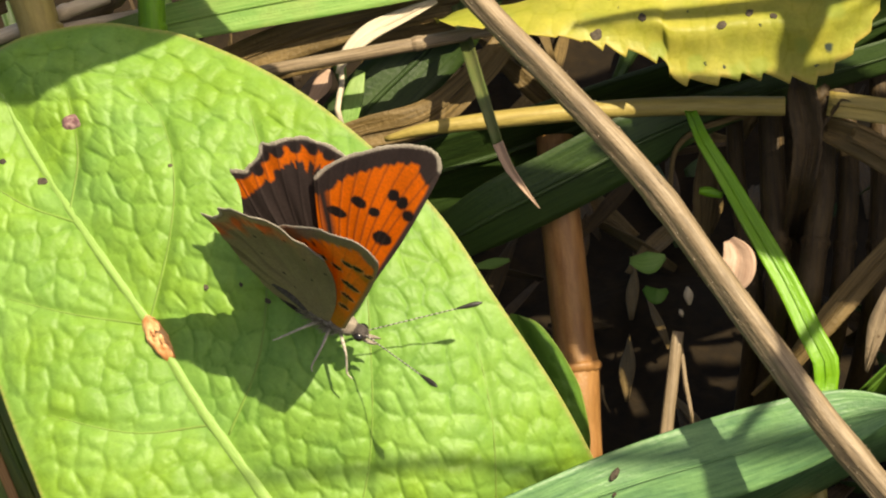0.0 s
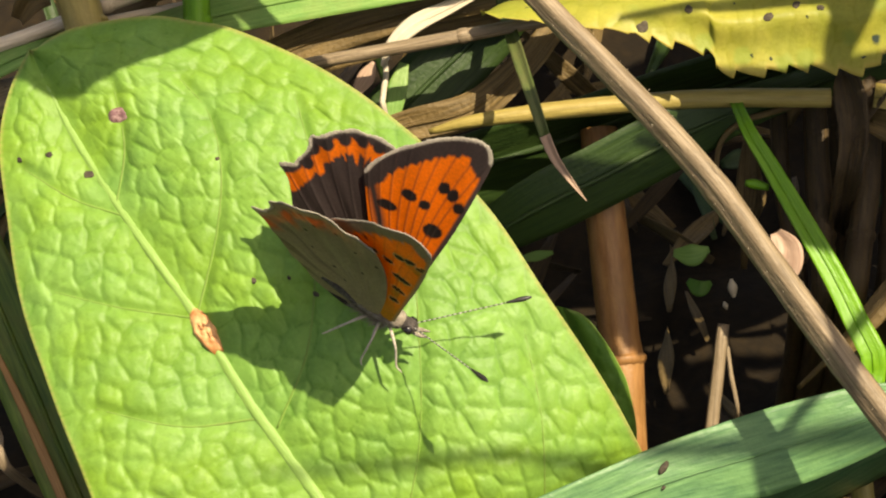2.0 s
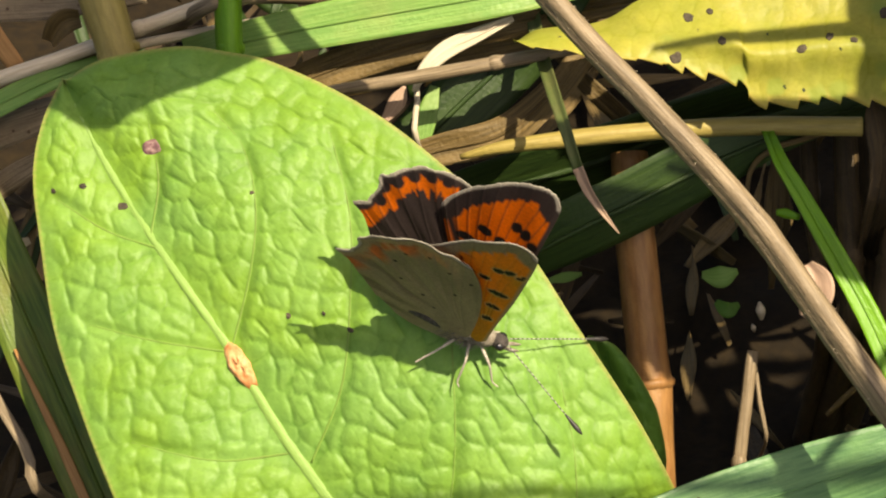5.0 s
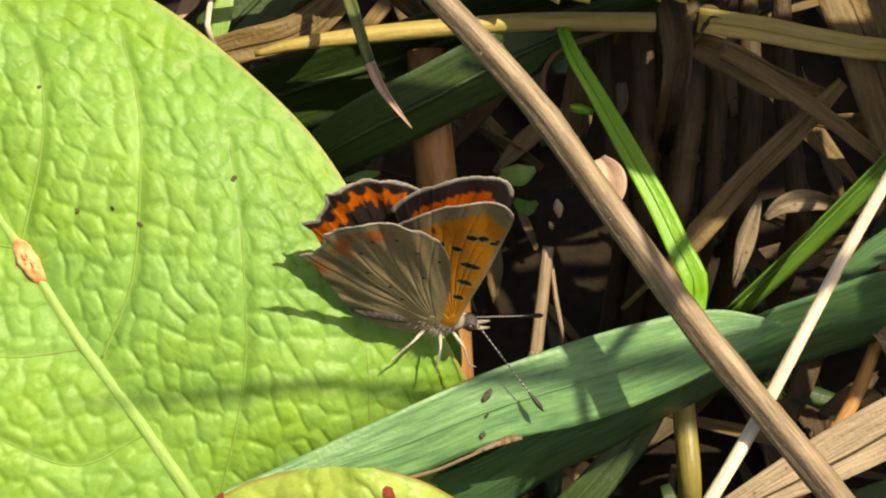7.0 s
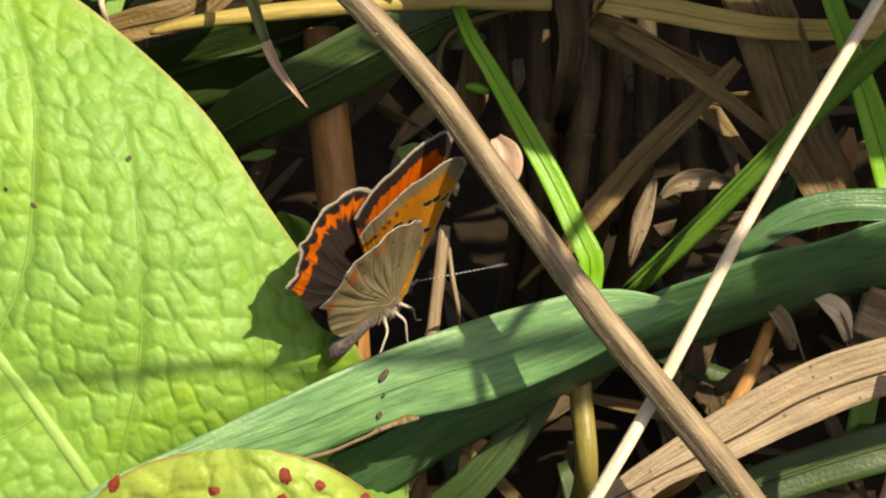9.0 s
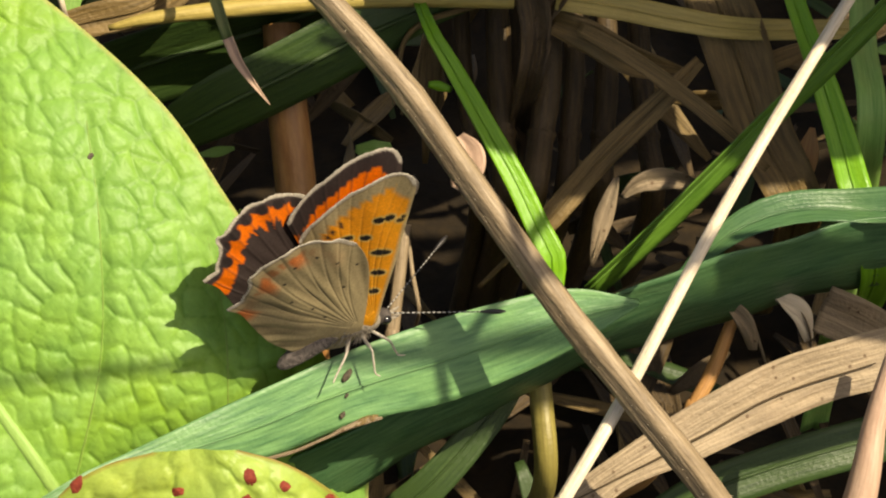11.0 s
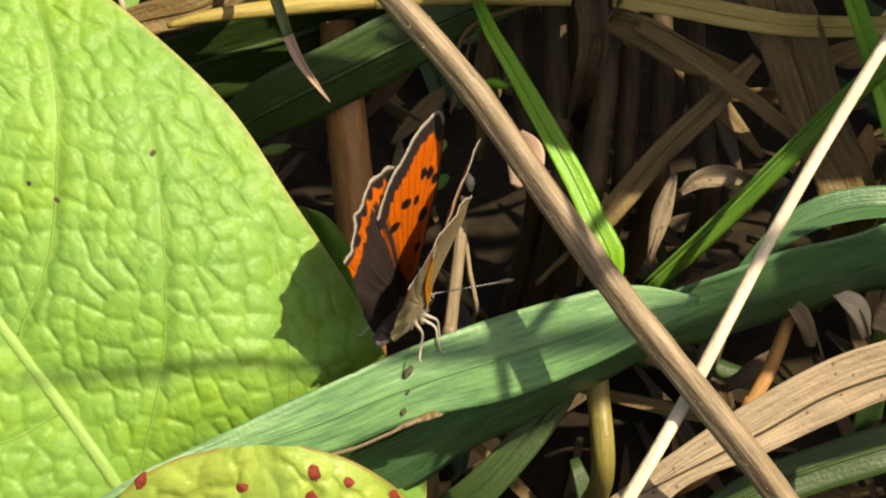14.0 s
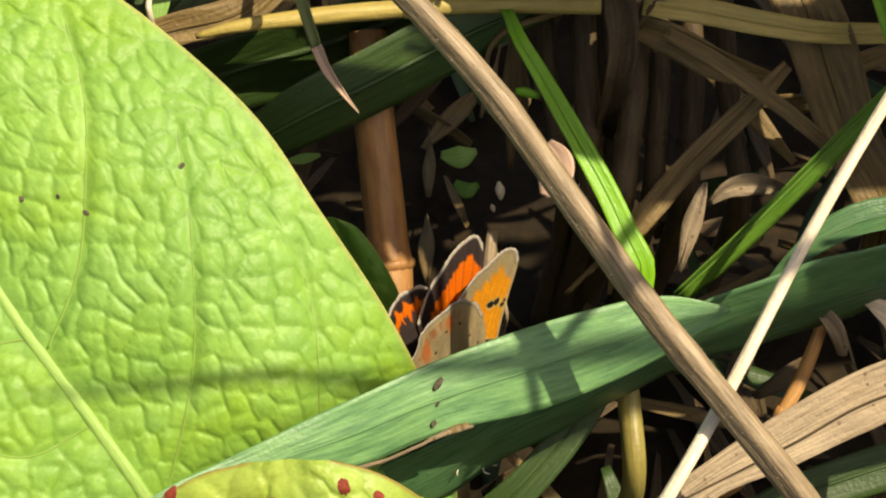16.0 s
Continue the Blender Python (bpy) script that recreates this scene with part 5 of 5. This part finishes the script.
def wing(outline, margin_from, margin_to, centre, fore, side, seed):
    """A wing in its own plane: x forward, y outward, upper face +z; two faces with their own pigment."""
    loop = smooth([(*q, 0) for q in outline + [outline[0]]], 321)[:-1, :2]
    rng = np.random.RandomState(seed)
    n, rings = len(loop), 88
    margin = smooth([(*q, 0) for q in outline[margin_from:margin_to]], 160)[:, :2]
    md = np.sqrt(((loop[:, None] - margin[None]) ** 2).sum(-1)).min(1)
    centre = np.array(centre)
    fray = np.where(md < 0.3, 0.10 * (rng.rand(n) - 0.5) + (0.02 if fore else 0.07) * np.sin(np.arange(n) * 0.38), 0)
    out = (loop - centre) / np.linalg.norm(loop - centre, axis=1)[:, None]
    loop = loop + out * fray[:, None]
    f = np.linspace(0, 1, rings + 1)[1:] ** 0.85
    p = np.concatenate([[centre], (centre + (loop - centre)[None] * f[:, None, None]).reshape(-1, 2)])
    base = np.array((0.0, 0.3))
    rib = np.zeros(len(p))
    ends = margin[np.linspace(4, 155, 9).astype(int)]
    for e in ends:
        d = e - base
        ln = np.linalg.norm(d)
        t = np.clip(((p - base) @ d) / ln ** 2, 0, 1.2)
        bow = 0.05 * ln * np.sin(np.clip(t, 0, 1) * math.pi)
        nrm = np.array((-d[1], d[0])) / ln
        q = base + t[:, None] * d + nrm * bow[:, None]
        rib = np.maximum(rib, np.exp(-(np.linalg.norm(p - q, axis=1) / 0.075) ** 2) * (t > 0.06))
    r = np.linalg.norm(p - base, axis=1)
    z = 0.35 * np.sin(np.clip(r / 15, 0, 1) * math.pi) + 0.05 * rib + 0.06 * np.sin(p[:, 0] * 1.7 + p[:, 1] * 0.6)
    if not fore:
        ang = np.arctan2(p[:, 1] + 1, -p[:, 0] + 1.5)
        z = z + 0.045 * (np.sin(ang * 27) + 0.5 * np.sin(ang * 61 + 1)) * np.clip((r - 2.5) / 4, 0, 1)
    up = np.column_stack([p[:, 0], p[:, 1] * side, z + 0.03])
    dn = np.column_stack([p[:, 0], p[:, 1] * side, z - 0.03])
    col = np.concatenate([wing_pigment(p, margin, base, fore, True, rib), wing_pigment(p, margin, base, fore, False, rib)])
    faces, o = [], len(p)
    def quad(q):
        faces.append(q if side > 0 else q[::-1])
        low = tuple(o + v for v in reversed(q))
        faces.append(low if side > 0 else low[::-1])
    for j in range(n):
        k = (j + 1) % n
        quad((0, 1 + k, 1 + j))
        for i in range(rings - 1):
            a, b = 1 + i * n, 1 + (i + 1) * n
            quad((a + j, a + k, b + k, b + j))
        e = 1 + (rings - 1) * n
        q = (e + j, e + k, o + e + k, o + e + j)
        faces.append(q if side > 0 else q[::-1])
    return np.concatenate([up, dn]) * 0.001, faces, np.concatenate([p, p]), {"pigment": col}


def fur(anchor, spread, count, length, seed):
    """Fine hairs standing off an ellipsoid."""
    rng = np.random.RandomState(seed)
    out = []
    for _ in range(count):
        d = rng.normal(size=3)
        d /= np.linalg.norm(d)
        b = np.array(anchor) + d * np.array(spread) * 0.95
        e = b + (d + np.array((-0.6, 0, -0.1))) * length * (0.5 + rng.rand())
        out.append(tube([(*b, 0.035), (*((b + e) / 2 + d * 0.05), 0.025), (*e, 0.008)], sides=3, n=3))
    return straight(joined(out))


def build_butterfly():
    thing = empty("butterfly", (0, 0, 0))
    part("thorax", straight(tube([(-1.9, 0, -0.1, 0.3), (-1.5, 0, 0, 0.7), (-0.4, 0, 0.1, 0.85), (0.9, 0, 0.1, 0.85), (1.7, 0, 0.05, 0.68), (2.0, 0, 0, 0.35)], sides=16, n=26, rough=0.06)), FUR, thing)
    tagged(part("thorax_hair", fur((-0.2, 0, -0.1), (1.8, 0.8, 0.85), 620, 0.5, 4), FUR, thing), kind="stuff")
    belly = part("abdomen", straight(tube([(0, 0, 0, 0.5), (-0.9, 0, 0, 0.66), (-2.5, 0, 0, 0.72), (-3.9, 0, -0.15, 0.64), (-5.0, 0, -0.3, 0.44), (-5.4, 0, -0.36, 0.12)], sides=16, n=34, rough=0.05, nodes=((1.4, 0.06), (2.6, 0.06), (3.7, 0.06), (4.7, 0.06)))), DARKFUR, thing, "dark grey furry abdomen")
    head = part("head", straight(tube([(1.7, 0, 0.1, 0.25), (1.95, 0, 0.12, 0.52), (2.45, 0, 0.15, 0.6), (2.85, 0, 0.12, 0.42), (3.0, 0, 0.1, 0.12)], sides=14, n=18, rough=0.08)), DARKFUR, thing)
    feelers = []
    for s in (1, -1):
        part("eye", straight(tube([(2.1, 0.36 * s, 0.18, 0.1), (2.25, 0.42 * s, 0.18, 0.32), (2.45, 0.44 * s, 0.18, 0.36), (2.66, 0.41 * s, 0.16, 0.3), (2.8, 0.36 * s, 0.15, 0.1)], sides=14, n=16)), EYE, head, "dark glossy eye")
        part("palp", straight(tube([(2.8, 0.22 * s, -0.1, 0.14), (3.4, 0.28 * s, 0.1, 0.15), (3.9, 0.3 * s, 0.35, 0.05)], sides=8, n=10)), FUR, head)
        a0, a1 = np.array((2.85, 0.28 * s, 0.55)), np.array((8.6, 3.6 * s, 2.4))
        rings = []
        for k in range(18):
            f0, f1 = k / 18, (k + 0.55) / 18
            rings.append(tube([(*(a0 + (a1 - a0) * f), 0.05) for f in (f0, (f0 + f1) / 2, f1)], sides=7, n=3))
        feeler = part("antenna", straight(tube([(*a0, 0.05), (*((a0 + a1) / 2), 0.04), (*a1, 0.045)], sides=7, n=12)), FEELER, thing, "thin black and white ringed antenna")
        feelers.append((feeler, Vector(a0) * 0.001))
        tagged(part("pale_rings", straight(joined(rings)), FEELER_PALE, feeler), kind="stuff")
        d = (a1 - a0) / np.linalg.norm(a1 - a0)
        part("club", straight(tube([(*(a1 - d * 0.3), 0.07), (*(a1 + d * 0.5), 0.17), (*(a1 + d * 1.1), 0.19), (*(a1 + d * 1.6), 0.06)], sides=9, n=12)), FEELER, feeler)
        for x0, knee, foot in ((1.2, (2.3, 1.5, -1.0), (3.1, 1.9, -2.4)), (0.3, (0.5, 2.0, -0.9), (0.6, 2.9, -2.5)), (-0.6, (-1.6, 1.8, -1.0), (-2.6, 2.4, -2.5))):
            k, f = np.array(knee) * (1, s, 1), np.array(foot) * (1, s, 1)
            toe = f + (f - k) * np.array((0.42, 0.42, 0.0)) + np.array((0.2, 0, -0.05))
            leg = part("leg", straight(tube([(x0, 0.5 * s, -0.5, 0.12), (*((np.array((x0, 0.5 * s, -0.5)) + k) / 2), 0.13), (*k, 0.09), (*((k + f) / 2), 0.085), (*f, 0.065), (*toe, 0.04)], sides=8, n=22)), LEGSKIN, thing, "pale grey scaly leg")
    wings = {}
    for s in (1, -1):
        wings["fore", s] = part("forewing", wing(FORE, 4, 11, (-0.6, 2.2), True, s, 5), WINGS, thing, "orange forewing with black spots and brown border")
        wings["hind", s] = part("hindwing", wing(HIND, 3, 13, (-1.4, 2.2), False, s, 6), WINGS, thing, "hindwing, brown with orange band above and grey-beige below")
    tagged(thing, "small orange and brown copper butterfly on the leaf", "butterfly")
    return thing, wings, belly, feelers


BUTTERFLY, WING, ABDOMEN, FEELERS = build_butterfly()

# seconds, place (mm in the patch's frame), heading, up; left and right wings: lift, sweep and flare of the forewing, lift of the hindwing, in degrees
POSES = [
    (0, (-15.65, -1.7, 13.59), (0.856, -0.506, -0.108), (0.396, 0.506, 0.766), (72.5, 4, -1, 70.0), (72.5, 6, -4, 70.5)),
    (3.2, (-15.65, -1.7, 13.59), (0.856, -0.506, -0.108), (0.396, 0.506, 0.766), (72.5, 4, -1, 70.0), (72.5, 6, -4, 70.5)),
    (5.3, (-9.6, -0.42, 11.5), (0.923, -0.355, -0.15), (0.323, 0.5, 0.803), (84.0, 3, 14, 73.6), (84.0, 5, -1, 82.0)),
    (5.5, (-7.76, -1.63, 11.46), (0.923, -0.355, -0.15), (0.323, 0.5, 0.803), (84.0, 3, 14, 73.6), (84.0, 5, -1, 82.0)),
    (6, (-5.0, -3.3, 10.5), (0.912, -0.396, -0.105), (0.323, 0.537, 0.78), (84.8, 3.5, 9.5, 77.1), (84.8, 3.5, -1.0, 82.8)),
    (6.5, (-1.78, -5.81, 9.73), (0.898, -0.436, -0.061), (0.328, 0.569, 0.754), (85.5, 4, 5, 80.5), (85.5, 2, -1, 83.5)),
    (7, (1.25, -7.37, 10.07), (0.966, -0.172, -0.194), (0.258, 0.581, 0.772), (89.0, 3, 10, 81.0), (89.0, 3, -5, 87.0)),
    (7.5, (2.97, -8.85, 9.62), (0.934, 0.043, -0.355), (0.247, 0.64, 0.727), (89.5, 2, 14, 79.1), (89.5, 4, -14, 87.5)),
    (8, (4.03, -6.79, 7.64), (0.778, 0.25, -0.576), (0.257, 0.711, 0.655), (88.0, 3, 21, 73.4), (88.0, 5, -20, 86.0)),
    (8.5, (4.35, -7.43, 6.97), (0.537, 0.306, -0.786), (0.315, 0.791, 0.524), (88.5, 5, 11, 79.9), (88.5, 7, -18, 86.5)),
    (9, (5.08, -7.73, 5.12), (0.568, 0.369, -0.736), (0.316, 0.727, 0.609), (88.0, 2, 16, 76.4), (88.0, 8, -18, 86.0)),
    (11.3, (5.6, -9.7, 11.0), (0.889, 0.206, -0.41), (0.125, 0.751, 0.648), (88.0, 2, 17, 75.8), (88.0, 3, -14, 83.0)),
    (11.5, (6.0, -9.81, 11.77), (0.889, 0.206, -0.41), (0.125, 0.751, 0.648), (88.0, 2, 17, 75.8), (88.0, 3, -14, 83.0)),
    (12, (6.25, -9.54, 8.42), (0.805, 0.179, -0.565), (0.165, 0.848, 0.504), (89.0, 2, 19, 75.6), (89.0, 5, -7, 84.0)),
    (12.5, (5.25, -7.85, 7.6), (0.491, 0.341, -0.802), (0.133, 0.88, 0.456), (90.0, 1, 12, 80.8), (90.0, 0, 0, 87.0)),
    (12.8, (5.0, -8.8, 7.2), (0.491, 0.341, -0.802), (0.133, 0.88, 0.456), (90.0, 1, 12, 80.8), (90.0, 0, 0, 87.0)),
    (13, (4.1, -9.09, 7.0), (0.103, 0.056, -0.993), (0.246, 0.966, 0.08), (88.0, 1, 2, 84.8), (88.0, 7, 31, 67.4)),
    (13.2, (4.8, -8.8, 7.0), (0.403, 0.121, -0.907), (0.287, 0.925, 0.251), (90.0, 8, 6, 84.0), (90.0, 10, 10, 82.0)),
    (13.5, (6.08, -9.8, 5.0), (0.581, 0.05, -0.812), (0.326, 0.9, 0.289), (87.5, 7, 9, 80.1), (87.5, 7, 4, 83.1)),
    (14, (5.2, -8.5, 7.81), (0.393, 0.186, -0.9), (0.257, 0.918, 0.302), (88.5, 13, 11, 79.9), (88.5, 19, 12, 79.3)),
    (14.5, (4.27, -8.88, 4.5), (0.015, -0.026, -1.0), (0.301, 0.953, -0.02), (87.5, 15, 17, 75.3), (87.5, -10, 11, 77.5)),
    (15, (5.85, -10.46, 4.5), (0.229, 0.093, -0.969), (0.281, 0.947, 0.157), (88.0, 13, 8, 79), (88.0, 8, 5, 76)),
    (15.5, (3.2, -15.6, -1.5), (0.4, -0.42, -0.82), (0.14, 0.86, -0.5), (81, 20, 0, 78), (84, 22, 0, 82)),
    (16, (7.1, -18.3, -6.0), (0.6, -0.02, -0.8), (0.2, 0.93, 0.13), (86, 7, 4, 81.6), (86, 8, -4, 84)),
]


def motions():
    body, lifts = [], {key: [] for key in WING}
    tilt = Matrix(((1, 0, 0), (0, 0.70711, -0.70711), (0, 0.70711, 0.70711)))
    for t, at, ahead, upward, left, right in POSES:
        z = Vector(upward).normalized()
        x = (Vector(ahead) - z * Vector(ahead).dot(z)).normalized()
        turn = tilt @ Matrix((x, z.cross(x), z)).transposed()
        body.append((t, Matrix.Translation(place(*at)) @ turn.to_4x4()))
        for s, (lift, sweep, flare, hind) in ((1, left), (-1, right)):
            lifts["fore", s].append((t, pose(0.001, 0.00085 * s, 0.0006, lift * s) @ pose(0, 0, 0, 0, -flare, 0) @ pose(0, 0, 0, 0, 0, sweep * s)))
            lifts["hind", s].append((t, pose(-0.0003, 0.00087 * s, 0.00045, hind * s) @ pose(0, 0, 0, 0, -flare * 0.35 - 0.5, 0)))
    walk(BUTTERFLY, body)
    walk(ABDOMEN, [(t, pose(-0.0012, 0, -0.0001, 0, droop)) for t, droop in ((0, 16), (3.2, 16), (5.3, 12), (6.5, 6), (7.5, -8), (8.5, -24), (9, -26), (11.3, -20), (12.5, -12), (13, 0), (14, -8), (14.5, -4), (16, -4))])
    for feeler, foot in FEELERS:
        walk(feeler, [(t, Matrix.Translation(foot) @ pose(0, 0, 0, 0, dip) @ Matrix.Translation(-foot)) for t, dip in ((0, -18), (3.2, -12), (5.3, 34), (6, 44), (7, 50), (7.6, 40), (8.5, 12), (9, 8), (11.3, 6), (12, 14), (12.5, 20), (13.5, 10), (16, 10))])
    for key, rows in lifts.items():
        walk(WING[key], rows)
    # the two loose stalks stir a little in the air
    for loose, drift in ((STEM, ((0, -0.29, -0.31), (1, -0.11, -0.12), (2, -0.08, -0.08), (3.2, 0.05, 0.04), (5.5, 0.38, 0.4), (8, 0.32, 0.34), (9, 0.34, 0.35), (11.5, 0.44, 0.46), (14, 0.49, 0.51), (16, 0.44, 0.46))),
                         (PALE_STALK, ((0, 0, 0), (5.5, 0, 0), (7, -0.13, 0.08), (9, -0.11, 0.07), (11.5, 0.1, -0.06), (13, 0.16, -0.1), (14.5, 0.3, -0.18), (16, 0.27, -0.16)))):
        foot = loose.location.copy()
        walk(loose, [(t, Matrix.Translation(foot + place(du, dv, 0))) for t, du, dv in drift])


motions()
